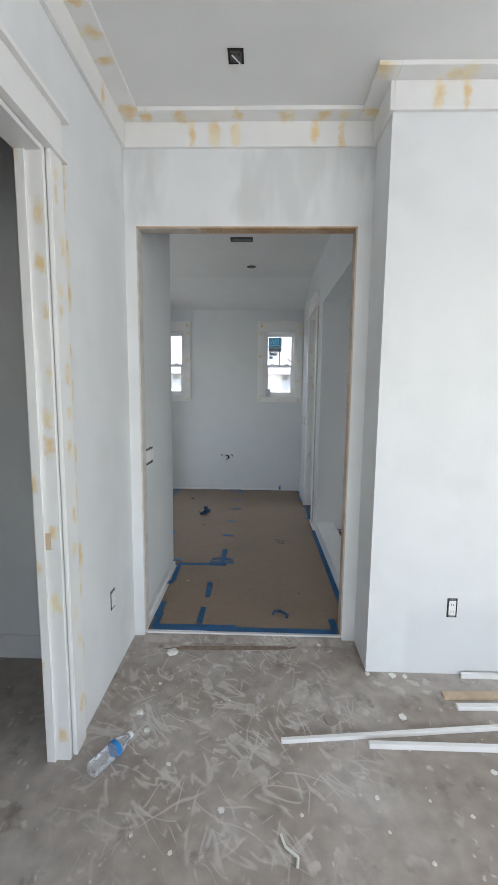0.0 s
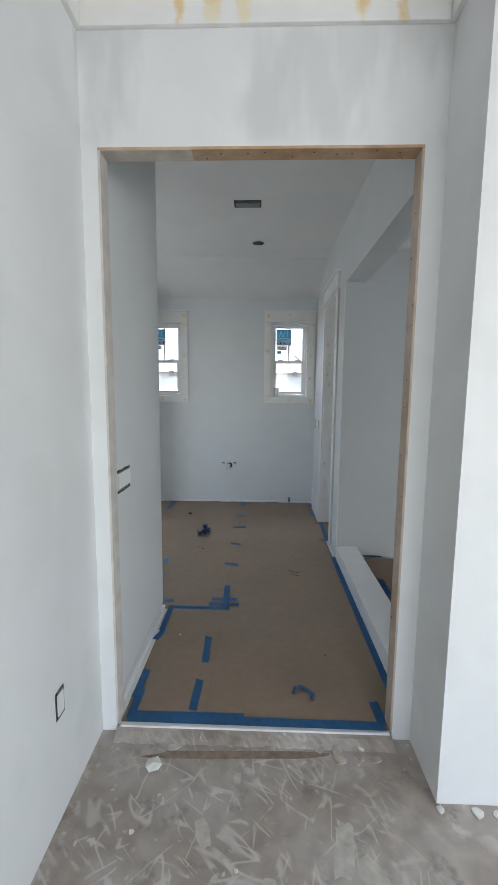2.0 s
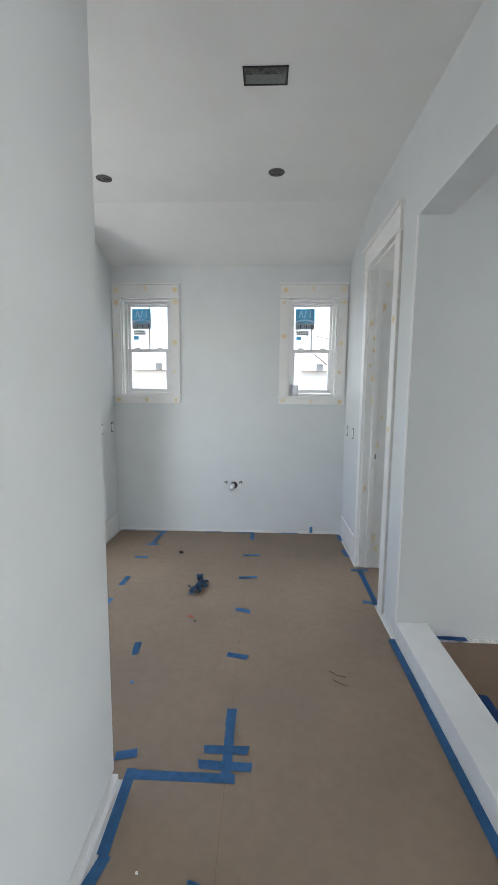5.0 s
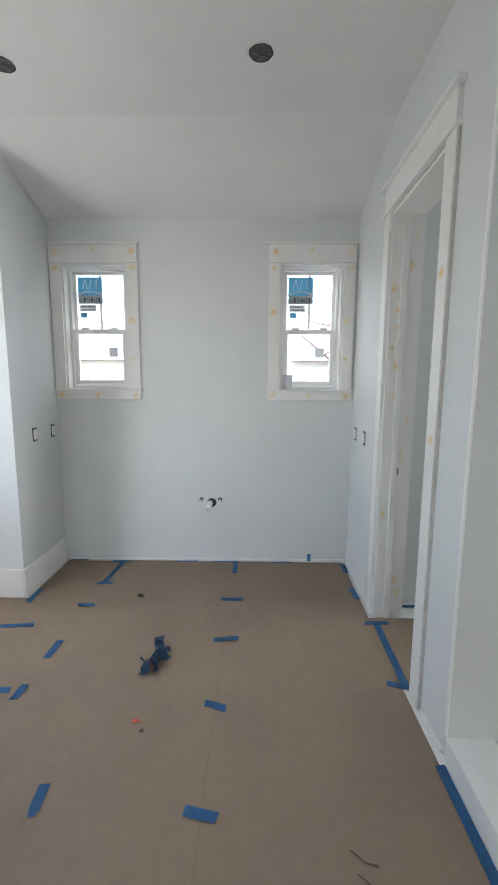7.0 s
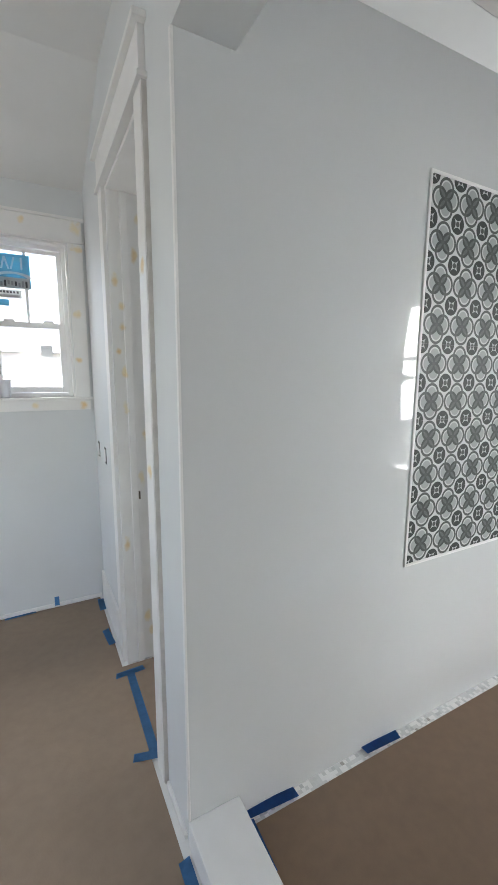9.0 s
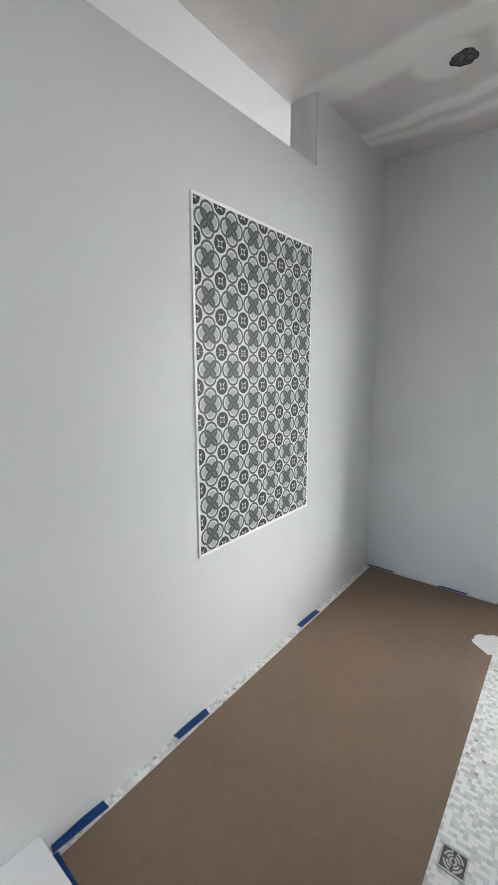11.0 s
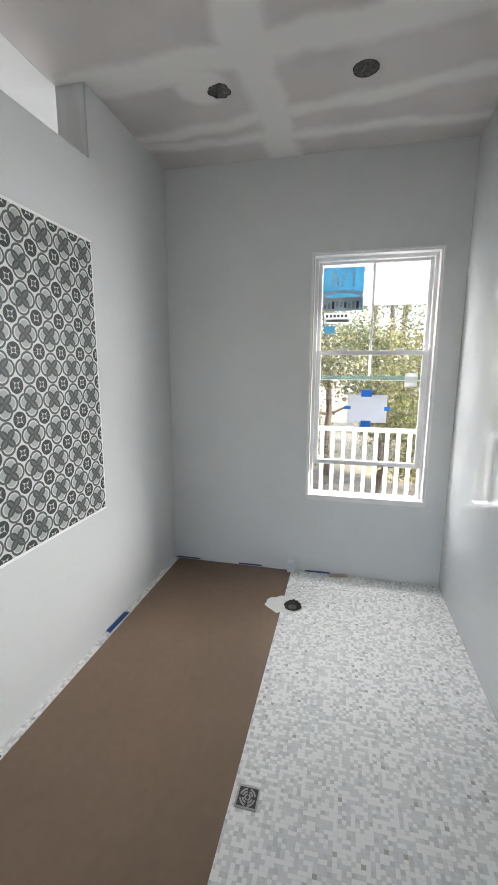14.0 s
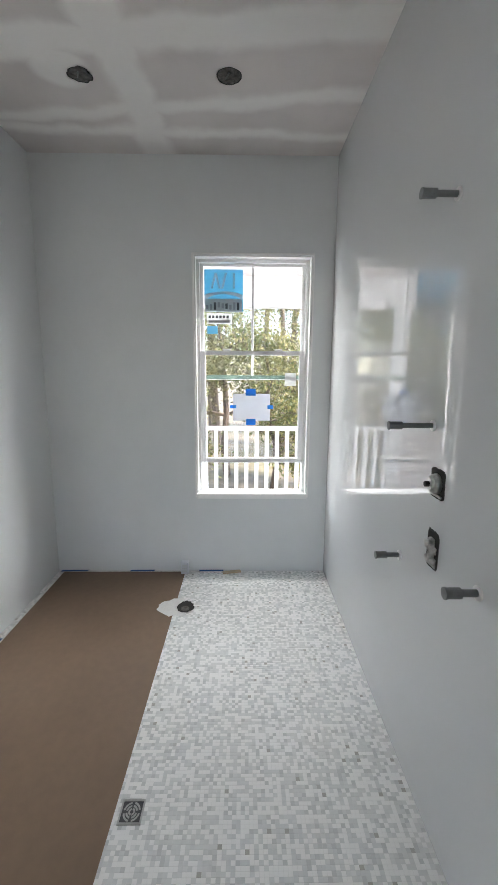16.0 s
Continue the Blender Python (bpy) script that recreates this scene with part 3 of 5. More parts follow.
soffit_r = trim_board("trim_soffit_right", (0.853, YR - 0.11, 3.028, XF, YR, 3.0495), CROWN, 0.003, CROWNTRIM)
for x, w in ((-0.155, 0.022), (-0.035, 0.032), (0.08, 0.026), (0.515, 0.03), (0.66, 0.02)):
    filler(CROWNTRIM, x, YH - 0.02, 2.96, w, 0.02, 0.075)
for x, w in ((-0.40, 0.05), (-0.22, 0.045), (0.1, 0.035), (0.36, 0.05), (0.56, 0.04), (0.66, 0.04)):
    filler(CROWNTRIM, x, YH - 0.065, 3.028, w, 0.045, 0.02)
for y, w in ((2.34, 0.06), (2.0, 0.03), (1.86, 0.04), (1.72, 0.03), (1.5, 0.04)):
    filler(CROWNTRIM, XL + 0.065, y, 3.028, 0.055, w, 0.02)
for y in (2.1, 1.3):
    filler(CROWNTRIM, XL + 0.02, y, 2.96, 0.02, 0.03, 0.05)
for x, y in ((0.80, 2.36), (0.79, 2.07)):
    filler(CROWNTRIM, x, y, 3.028, 0.06, 0.05, 0.02)
for x, w in ((1.1, 0.03), (1.16, 0.06)):
    filler(CROWNTRIM, x, YR - 0.065, 3.028, w, 0.045, 0.02)
for x, w in ((1.06, 0.03), (1.19, 0.022)):
    filler(CROWNTRIM, x, YR - 0.02, 2.965, w, 0.02, 0.08)

# bare framing round the uncased opening
STUD = "rough framing lumber edge smeared with joint compound"
stud_l = trim_board("trim_stud_left", (-0.485, YH - 0.002, ZB, -0.475, YB + 0.002, ZD - 0.008), STUD, 0.002, mat("greyed_stud_wood", (0.62, 0.58, 0.54), 0.75, var=0.12, scale=14))
stud_r = trim_board("trim_stud_right", (0.762, YH - 0.002, ZB, 0.772, YB + 0.002, ZD - 0.008), STUD, 0.002, WOOD)
trim_board("trim_stud_head_end", (-0.485, YH - 0.0025, ZD - 0.009, -0.12, YB + 0.0025, ZD - 0.0078), "pale compound smeared over the end of the header", 0.0004, RAWHEAD)
stud_t = trim_board("trim_stud_head", (-0.485, YH - 0.002, ZD - 0.008, 0.772, YB + 0.002, ZD + 0.003), "bare orange-brown header board with nail heads", 0.002, HEADWOOD)
rnd = random.Random(15)
for k in range(14):
    nx, ny = -0.42 + k * 0.085 + rnd.uniform(-0.02, 0.02), YH + 0.012 + rnd.uniform(0, 0.05)
    part("nail_head", rod((nx, ny, ZD - 0.0088), (nx, ny, ZD - 0.0079), 0.004, seg=8), NAIL, stud_t, "dark nail head")
for k in range(12):
    nz, ny = 0.55 + k * 0.155 + rnd.uniform(-0.05, 0.05), YH + 0.012 + rnd.uniform(0, 0.05)
    part("nail_head", rod((0.7612, ny, nz), (0.7621, ny, nz), 0.004, seg=8), NAIL, stud_r, "dark nail head")


EDGESTRIP = mat("grey_brown_edge", (0.60, 0.575, 0.55), 0.8, var=0.08, scale=20)


def doorway(name, label, face, wall0, wall1, y0, y1, z0, top, head, paint):
    """Casing and jamb of a doorway in a wall that runs along y. face: the x of the wall's seen side; wall0, wall1: its thickness."""
    out = 1 if face == max(wall0, wall1) else -1
    d = tagged(new(name), label, "door frame", kind="structure")
    d.location = (face, (y0 + y1) / 2, z0)
    ORIGIN[d] = Vector(d.location)

    def board(pname, ya, za, yb, zb, thick, x_from=None):
        xa = face if x_from is None else x_from
        return part(pname, boxes((min(xa, xa + out * thick), ya, za, max(xa, xa + out * thick), yb, zb), bevel=0.002), paint, d)

    near = board("casing", y0 - 0.10, z0, y0 - 0.008, top, 0.019)
    far = board("casing", y1 + 0.008, z0, y1 + 0.10, top, 0.019)
    for ya, yb in ((y0 - 0.107, y0 - 0.10), (y1 + 0.10, y1 + 0.107)):
        part("back_band", boxes((min(face, face + out * 0.015), ya, z0, max(face, face + out * 0.015), yb, top), bevel=0.001), EDGESTRIP, d, "grey-brown edge strip")
    board("fillet", y0 - 0.12, top, y1 + 0.12, top + 0.016, 0.032)
    board("head_casing", y0 - 0.10, top + 0.016, y1 + 0.10, head, 0.022)
    board("cap", y0 - 0.125, head, y1 + 0.125, head + 0.02, 0.042)
    a, b = min(wall0, wall1), max(wall0, wall1)
    jambs = [part("jamb", boxes((a - 0.002, ya, z0, b + 0.002, yb, top), bevel=0.002), paint, d) for ya, yb in ((y0, y0 + 0.019), (y1 - 0.019, y1))]
    part("jamb_head", boxes((a - 0.002, y0 + 0.019, top - 0.021, b + 0.002, y1 - 0.019, top - 0.002), bevel=0.002), paint, d)
    mid = face - out * 0.075
    part("stop", boxes((mid - 0.018, y0 + 0.019, z0, mid + 0.018, y0 + 0.032, top - 0.021), bevel=0.002), paint, d)
    part("stop", boxes((mid - 0.018, y1 - 0.032, z0, mid + 0.018, y1 - 0.019, top - 0.021), bevel=0.002), paint, d)
    return d, near, far, jambs


d1, near1, far1, jam1 = doorway("door_1", "white primed door frame with yellow filler spots and no door", XL, -0.645, XL, 0.62, 1.556, 0.0, 2.425, 2.57, DOORTRIM)
d2, near2, far2, jam2 = doorway("door_2", "white primed closet door frame with filler spots and no door", XR, XR, XR2, DY0, DY1, ZB, 2.525, 2.675, CLOSETTRIM)
rnd = random.Random(4)
for z in (2.36, 2.28, 2.12, 1.94, 1.86, 1.62, 1.47, 1.33, 1.05, 0.9, 0.62, 0.5, 0.2):
    filler(DOORTRIM, XL + 0.02, 1.564 + rnd.uniform(0.02, 0.07), z, 0.02, rnd.uniform(0.015, 0.03), rnd.uniform(0.025, 0.05))
for z in (2.38, 2.2, 2.02, 1.85, 1.62, 1.45, 1.35, 1.2, 1.0, 0.86, 0.7, 0.45, 0.12):
    filler(DOORTRIM, rnd.choice((-0.56, -0.575, -0.64)), 1.536, z, 0.022, 0.02, rnd.uniform(0.03, 0.05))
for z in (2.42, 2.3, 2.12, 1.95, 1.72, 1.55, 1.3, 1.1, 0.84, 0.72, 0.4, 0.12):
    filler(PRIMER, XL, 1.684 + rnd.uniform(0, 0.03), z, 0.02, rnd.uniform(0.015, 0.03), rnd.uniform(0.05, 0.09))
for z in (2.4, 2.22, 2.1, 1.98, 1.88, 1.76, 1.66, 1.48, 1.34, 1.1, 0.75, 0.3, 0.2):
    filler(CLOSETTRIM, rnd.choice((0.905, 0.93, 1.0, 1.02)), 5.474, z, 0.016, 0.02, rnd.uniform(0.02, 0.04))
for z in (2.0, 1.3):
    filler(CLOSETTRIM, XR - 0.02, 4.76, z, 0.02, 0.035, 0.025)
part("strike_hole", boxes((0.955, 5.4735, 0.985, 0.985, 5.4755, 1.03), bevel=0.0005), BRASS, jam2[1], "mortised latch hole with raw wood")
part("strike_hole", boxes((-0.615, 1.5350, 0.93, -0.585, 1.5375, 1.0), bevel=0.0005), PINE, jam1[1], "mortised latch hole with raw wood")

# baseboards in the far alcove
BASE = "tall white primed baseboard"
trim_board("baseboard_right", (XR - 0.016, 5.624, ZB, XR, 6.27, 0.25), BASE)
trim_board("baseboard_alcove_side", (-1.53, 5.655, ZB, -1.514, 6.27, 0.24), BASE)
trim_board("baseboard_alcove_front", (-2.5, 5.654, ZB, -1.532, 5.67, 0.24), BASE)
trim_board("baseboard_pier", (XR - 0.012, YT + 0.02, ZB, XR, 4.695, 0.055), "low white strip at the foot of the pier")
trim_board("baseboard_hall", (-3.08, 2.185, 0, -0.69, 2.2, 0.14), BASE)
trim_board("trim_sole_plate", (-0.53, YB + 0.004, ZB, -0.492, 3.43, 0.075), "rough white sole strip at the foot of the stub wall", 0.004)
trim_board("trim_sole_plate_end", (-2.5, 3.41, ZB, -0.53, 3.44, 0.075), "rough white sole strip at the foot of the stub wall", 0.004)
trim_board("trim_threshold", (-0.47, YH - 0.002, 0.018, 0.765, YH + 0.02, 0.029), "white edge strip at the bathroom threshold", 0.003, STONE)
trim_board("trim_far_gap", (-1.50, YF - 0.012, ZB, 0.86, YF - 0.001, 0.06), "ragged white gypsum edge along the floor", 0.003)
trim_board("trim_slab_edge", (XR - 0.004, YT - 0.002, 0.13, XR + 0.004, YT + 0.014, 2.51), "white plastered edge of the shower opening", 0.002)

MORTAR = mat("broken_mortar", (0.40, 0.345, 0.30), 0.85, var=0.25, scale=22, bump=0.5, bump_scale=60, alt=(0.62, 0.59, 0.55), alt_amount=0.9, alt_scale=9)
rnd = random.Random(33)
bm = bmesh.new()
n = 60
rows = []
for off, zz in ((0.0, 0.020), (0.02, 0.017), (0.045, 0.009), (0.07, -0.002)):
    rows.append([bm.verts.new((-0.48 + 1.25 * i / n, YH - off - (0 if off == 0 else rnd.uniform(-0.004, 0.006)), zz + (rnd.uniform(-0.002, 0.002) if off else 0))) for i in range(n + 1)])
for p, q in zip(rows, rows[1:]):
    for i in range(n):
        bm.faces.new((p[i], q[i], q[i + 1], p[i + 1]))
structure("trim_mortar_bed", bm, CONCRETE, "broken grey-brown mortar bed before the threshold", "mortar")
SMEARBROWN = mat("brown_adhesive", (0.27, 0.205, 0.16), 0.7, var=0.25, scale=25, bump=0.3, bump_scale=80)


def flake(name, x, y, lx, ly, turn, material, label, seed, thick=0.004, z=0.0):
    """A thin flat piece with a broken outline."""
    r9 = random.Random(seed)
    bm = bmesh.new()
    n = 14
    for zz in (0.0, thick):
        k = random.Random(seed)
        for i in range(n):
            a = 2 * math.pi * i / n
            c, q = math.cos(a), math.sin(a)
            m8 = (abs(c) ** 4 + abs(q) ** 4) ** -0.25 * k.uniform(0.82, 1.08)
            bm.verts.new((c * m8 * lx / 2, q * m8 * ly / 2, zz))
    bm.verts.ensure_lookup_table()
    bm.faces.new(bm.verts[n:])
    for i in range(n):
        bm.faces.new((bm.verts[i], bm.verts[(i + 1) % n], bm.verts[n + (i + 1) % n], bm.verts[n + i]))
    ob = solid(name, bm, material)
    ob.matrix_world = pose(x, y, z, 0, 0, turn)
    return tagged(ob, label, "debris", "floor debris")


flake("adhesive_smear", 0.08, 2.33, 0.80, 0.04, 2, SMEARBROWN, "brown dried adhesive smear on the concrete", 5, 0.002)
for k, (x, y, lx, ly, tn) in enumerate(((0.52, 2.35, 0.05, 0.10, 8), (0.60, 2.36, 0.035, 0.075, -12), (0.44, 2.37, 0.04, 0.03, 30), (0.67, 2.33, 0.05, 0.03, 10), (-0.2, 2.36, 0.06, 0.03, 20), (-0.36, 2.32, 0.045, 0.035, 50), (0.22, 2.37, 0.05, 0.02, 5))):
    flake("mortar_flake", x, y, lx, ly, tn, MORTAR, "loose flat flake of mortar on the concrete", 60 + k, 0.006)

DRIED = mat("dried_plaster_smear", (0.54, 0.51, 0.47), 0.85, var=0.14, scale=30, alt=(0.42, 0.38, 0.34), alt_amount=0.8, alt_scale=12)
for k, (x, y, lx, ly, tn) in enumerate(((-0.345, 1.809, 0.071, 0.065, 10), (0.147, 1.671, 0.057, 0.069, 40), (0.21, 1.847, 0.048, 0.077, 0), (-0.027, 2.014, 0.053, 0.112, 20), (0.471, 1.98, 0.068, 0.205, -15), (0.548, 1.898, 0.082, 0.131, 30), (0.765, 1.853, 0.057, 0.061, 60), (0.19, 1.534, 0.059, 0.073, 25), (0.061, 1.548, 0.037, 0.059, 0), (0.272, 1.481, 0.033, 0.052, 10), (0.085, 2.225, 0.031, 0.05, 0), (0.579, 1.559, 0.048, 0.063, 0))):
    flake("plaster_smear", x, y, lx, ly, tn, DRIED, "flat dried plaster smear on the concrete", 90 + k, 0.0012)

# ---- windows ----


def window(name, label, m, w, h, upper, lower, casing, reveal=0.07):
    """A sash window. Local x runs along the wall, y outwards, z up from the opening's lower corner. upper, lower: the sashes' z ranges."""
    win = tagged(new(name), label, "window", kind="structure")
    win.matrix_world = m
    ORIGIN[win] = Vector((0, 0, 0))
    f = 0.035
    part("window_frame", joined(boxes((0, reveal, 0, f, 0.15, h), (w - f, reveal, 0, w, 0.15, h), bevel=0.002), boxes((f, reveal, h - f, w - f, 0.15, h), (f, reveal, 0, w - f, 0.15, f * 0.8), bevel=0.002)), WHITEVINYL, win)
    part("reveal_board", joined(boxes((0.0005, 0.002, 0.0, 0.012, reveal, h), (w - 0.012, 0.002, 0.0, w - 0.0005, reveal, h)), boxes((0.012, 0.002, h - 0.012, w - 0.012, reveal, h - 0.0005))), TRIM, win)

    def sash(pname, y, z0, z1, rail):
        s = part(pname, joined(boxes((f, y, z0, f + rail, y + 0.03, z1), (w - f - rail, y, z0, w - f, y + 0.03, z1), bevel=0.003), boxes((f + rail, y, z0, w - f - rail, y + 0.03, z0 + rail), (f + rail, y, z1 - rail * 0.9, w - f - rail, y + 0.03, z1), bevel=0.003)), WHITEVINYL, win)
        p = part("pane", boxes((f + rail - 0.002, y + 0.013, z0 + rail - 0.002, w - f - rail + 0.002, y + 0.017, z1 - rail * 0.9 + 0.002)), GLASS, s)
        p.visible_shadow = False
        return s

    top = sash("upper_sash", reveal + 0.042, upper[0], upper[1], 0.028)
    part("muntin", boxes((w / 2 - 0.009, reveal + 0.05, upper[0] + 0.028, w / 2 + 0.009, reveal + 0.066, upper[1] - 0.025), bevel=0.003), WHITEVINYL, top)
    low = sash("lower_sash", reveal + 0.006, lower[0], lower[1], 0.038)
    for x in (w * 0.27, w * 0.73):
        part("sash_lock", boxes((x - 0.03, reveal - 0.001, lower[1] - 0.004, x + 0.03, reveal + 0.03, lower[1] + 0.014), bevel=0.004), WHITEVINYL, win)
    if casing:
        part("casing", boxes((-0.09, -0.018, 0, -0.002, 0, h), bevel=0.002), WINDOWTRIM, win)
        part("casing", boxes((w + 0.002, -0.018, 0, w + 0.09, 0, h), bevel=0.002), WINDOWTRIM, win)
        part("fillet", boxes((-0.10, -0.028, h, w + 0.10, 0, h + 0.014), bevel=0.003), WINDOWTRIM, win)
        part("head_casing", boxes((-0.09, -0.02, h + 0.014, w + 0.09, 0, h + 0.135), bevel=0.002), WINDOWTRIM, win)
        part("cap", boxes((-0.105, -0.034, h + 0.135, w + 0.105, 0, h + 0.152), bevel=0.003), WINDOWTRIM, win)
        part("window_sill", boxes((-0.105, -0.04, -0.018, w + 0.105, reveal, 0.0), bevel=0.004), WINDOWTRIM, win)
        part("apron", boxes((-0.09, -0.018, -0.085, w + 0.09, 0, -0.018), bevel=0.002), WINDOWTRIM, win)
        for x, z, sx, sz in ((-0.04, h + 0.08, 0.05, 0.05), (w + 0.05, h + 0.09, 0.06, 0.07), (w / 2, h + 0.10, 0.04, 0.05), (w + 0.05, h - 0.03, 0.08, 0.05), (w + 0.04, h * 0.55, 0.06, 0.05), (w + 0.03, h * 0.25, 0.04, 0.04), (-0.05, h * 0.62, 0.05, 0.05), (-0.05, -0.05, 0.06, 0.05), (w / 2, -0.05, 0.04, 0.04), (w + 0.05, -0.05, 0.05, 0.05), (-0.05, h - 0.04, 0.05, 0.05)):
            p = m @ Vector((x, -0.02, z))
            filler(WINDOWTRIM, p.x, p.y, p.z, sx * 0.5, 0.02, sz * 0.5)
    else:
        part("window_sill", boxes((0.0, -0.012, -0.012, w, reveal, 0.03), bevel=0.004), STONE, win)
        part("edge_trim", joined(boxes((-0.012, -0.006, 0, 0.0, 0.001, h + 0.012), (w, -0.006, 0, w + 0.012, 0.001, h + 0.012)), boxes((0, -0.006, h, w, 0.001, h + 0.012))), TRIM, win)
    return win, top, low


def flat(pname, x0, z0, x1, z1, y, material, parent, label=""):
    return part(pname, boxes((x0, y - 0.0012, z0, x1, y, z1)), material, parent, label)


GREYINK = mat("grey_ink", (0.40, 0.40, 0.41), 0.6, var=0.05)
thin(GREYINK, 0.4)


def product_label(win, x0, z1, s, y, flip):
    """A blue maker's sticker with a pale sweep, a grey label with dark bars, and two small labels under it."""
    st = flat("sticker", x0, z1 - 0.31 * s, x0 + 0.30 * s, z1, y, STICKER, win, "blue sticker with pale shapes over a printed label")
    bm = bmesh.new()
    for i in range(12):
        a0, a1 = radians(20 + 12 * i), radians(32 + 12 * i)
        q = [(x0 + s * (0.15 + 0.19 * math.cos(a) * k), y - 0.002, z1 - 0.235 * s + s * 0.075 * math.sin(a) * k) for a, k in ((a0, 1.0), (a1, 1.0), (a1, 0.72), (a0, 0.72))]
        bm.faces.new([bm.verts.new(p) for p in q if True])
    part("pale_sweep", bm, STICKERPAPER, st)
    for a, lean in ((0.05, 0.03), (0.11, -0.03), (0.13, 0.03), (0.22, 0.0)):
        bm = bmesh.new()
        bm.faces.new([bm.verts.new((x0 + (a + dx + lean * k) * s, y - 0.002, z1 - (0.14 - 0.115 * k) * s)) for dx, k in ((0, 0), (0.016, 0), (0.016, 1), (0, 1))])
        part("pale_bar", bm, STICKERPAPER, st)
    lab = flat("label", x0, z1 - 0.315 * s, x0 + 0.29 * s, z1 - 0.215 * s, y - 0.0026, LABEL, win, "grey printed label with dark bars")
    r2 = random.Random(8)
    for i in range(9):
        xa = x0 + (0.012 + i * 0.03) * s
        flat("print_bar", xa, z1 - (0.30 - r2.random() * 0.02) * s, xa + 0.018 * s, z1 - (0.235 + r2.random() * 0.03) * s, y - 0.0038, INKRECESS if i % 3 == 2 else GREYINK, lab)
    lab2 = flat("label", x0 + 0.015 * s, z1 - 0.405 * s, x0 + 0.215 * s, z1 - 0.325 * s, y, LABEL, win, "small grey printed label")
    for i in range(6):
        flat("print_bar", x0 + (0.03 + 0.028 * i) * s, z1 - 0.36 * s, x0 + (0.048 + 0.028 * i) * s, z1 - 0.34 * s, y - 0.0012, INKRECESS, lab2)
    flat("print_bar", x0 + 0.03 * s, z1 - 0.395 * s, x0 + 0.2 * s, z1 - 0.375 * s, y - 0.0012, GREYINK, lab2)
    flat("label", x0 + 0.02 * s, z1 - 0.48 * s, x0 + 0.10 * s, z1 - 0.42 * s, y, STICKER, win, "small blue label")


WLABEL = "small white sash window with primed casing, filler spots and maker's stickers"
for i, (a, b) in enumerate(WINDOWS):
    w, h = b - a, WZ1 - WZ0
    win, top, low = window("window_%d" % (i + 1), WLABEL, pose(a, YF, WZ0), w, h, (0.45, h - 0.03), (0.03, 0.48), True)
    product_label(win, 0.075, h - 0.075, 0.66, 0.118, False)
    flat("label", w - 0.19, 0.26, w - 0.12, 0.335, 0.084, LABEL, win, "square grey label")
w3 = SWY1 - SWY0
win3, top3, low3 = window("window_3", "tall white sash window with its lower sash raised and stickers on the glass", pose(XF, SWY1, SWZ0, 0, 0, -90), w3, SWZ1 - SWZ0, (0.94, SWZ1 - SWZ0 - 0.03), (0.27, 1.165), False)
product_label(win3, 0.068, SWZ1 - SWZ0 - 0.075, 1.0, 0.118, True)
flat("label", 0.72, 1.605, 0.82, 1.71, 0.118, LABEL, win3, "square grey label")
flat("label", 0.70, 0.895, 0.79, 0.995, 0.084, LABEL, win3, "square grey label")
part("green_edge", boxes((0.07, 0.105, 0.945, w3 - 0.07, 0.111, 0.975)), GREENEDGE, top3, "green-tinted lower edge of the sash")
note = flat("paper_note", 0.29, 0.615, 0.585, 0.83, 0.084, STICKERPAPER, win3, "white sheet taped to the glass")
for x0, z0, x1, z1 in ((0.39, 0.815, 0.47, 0.87), (0.395, 0.58, 0.47, 0.63), (0.265, 0.715, 0.315, 0.74), (0.565, 0.71, 0.61, 0.74)):
    flat("tape", x0, z0, x1, z1, 0.0825, LIGHTTAPE, note, "bright blue tape")

# paper cup on the far sill
cup = tagged(solid("paper_cup", joined(rod((0.36, YF + 0.045, WZ0), (0.36, YF + 0.045, WZ0 + 0.11), 0.028, 0.036, 24), rod((0.36, YF + 0.045, WZ0 + 0.11), (0.36, YF + 0.045, WZ0 + 0.116), 0.038, 0.038, 24)), WHITEPAPER, (0.36, YF + 0.045, WZ0)), "white paper cup standing on the window sill", "cup")

# ---- openings cut for electrics and lamps ----


def ring_hole(name, x, y, z, r, label, category, seed, jag=0.025):
    """A rough round hole in a ceiling: a flat disc painted in shade colour, with a ragged dark rim."""
    t = thing(name, (x, y, z), label, category, "ceiling light openings")
    r3 = random.Random(seed)
    bm = bmesh.new()
    n = 28
    rad = [r * (1 + r3.uniform(-jag, jag)) for _ in range(n)]
    rows = []
    for zz, k in ((-0.0022, 1.0), (-0.0022, 0.93), (-0.0012, 0.90)):
        rows.append([bm.verts.new((x + rad[i] * k * math.cos(2 * math.pi * i / n), y + rad[i] * k * math.sin(2 * math.pi * i / n), z + zz)) for i in range(n)])
    for a, b in zip(rows, rows[1:]):
        for i in range(n):
            bm.faces.new((a[i], a[(i + 1) % n], b[(i + 1) % n], b[i]))
    part("rim", bm, CUTSHADE, t)
    bm = bmesh.new()
    bm.faces.new([bm.verts.new((x + rad[i] * 0.95 * math.cos(2 * math.pi * i / n), y + rad[i] * 0.95 * math.sin(2 * math.pi * i / n), z - 0.0012)) for i in range(n)])
    part("cavity", bm, HOLLOW, t, "flat face coloured as a shadowy hollow with grey insulation")
    part("wire", rod((x - r * 0.4, y, z - 0.003), (x + r * 0.3, y + r * 0.3, z - 0.003), 0.004, seg=8), PIPE, t)
    return t


# grey insulation with the shade of the hollow put into its dark colour
HOLLOW = mat("shadowed_insulation", (0.085, 0.082, 0.076), 0.95, var=0.5, scale=55, alt=(0.15, 0.15, 0.145), alt_amount=0.9, alt_scale=22)
HOLE = "round hole cut in the ceiling for a lamp"
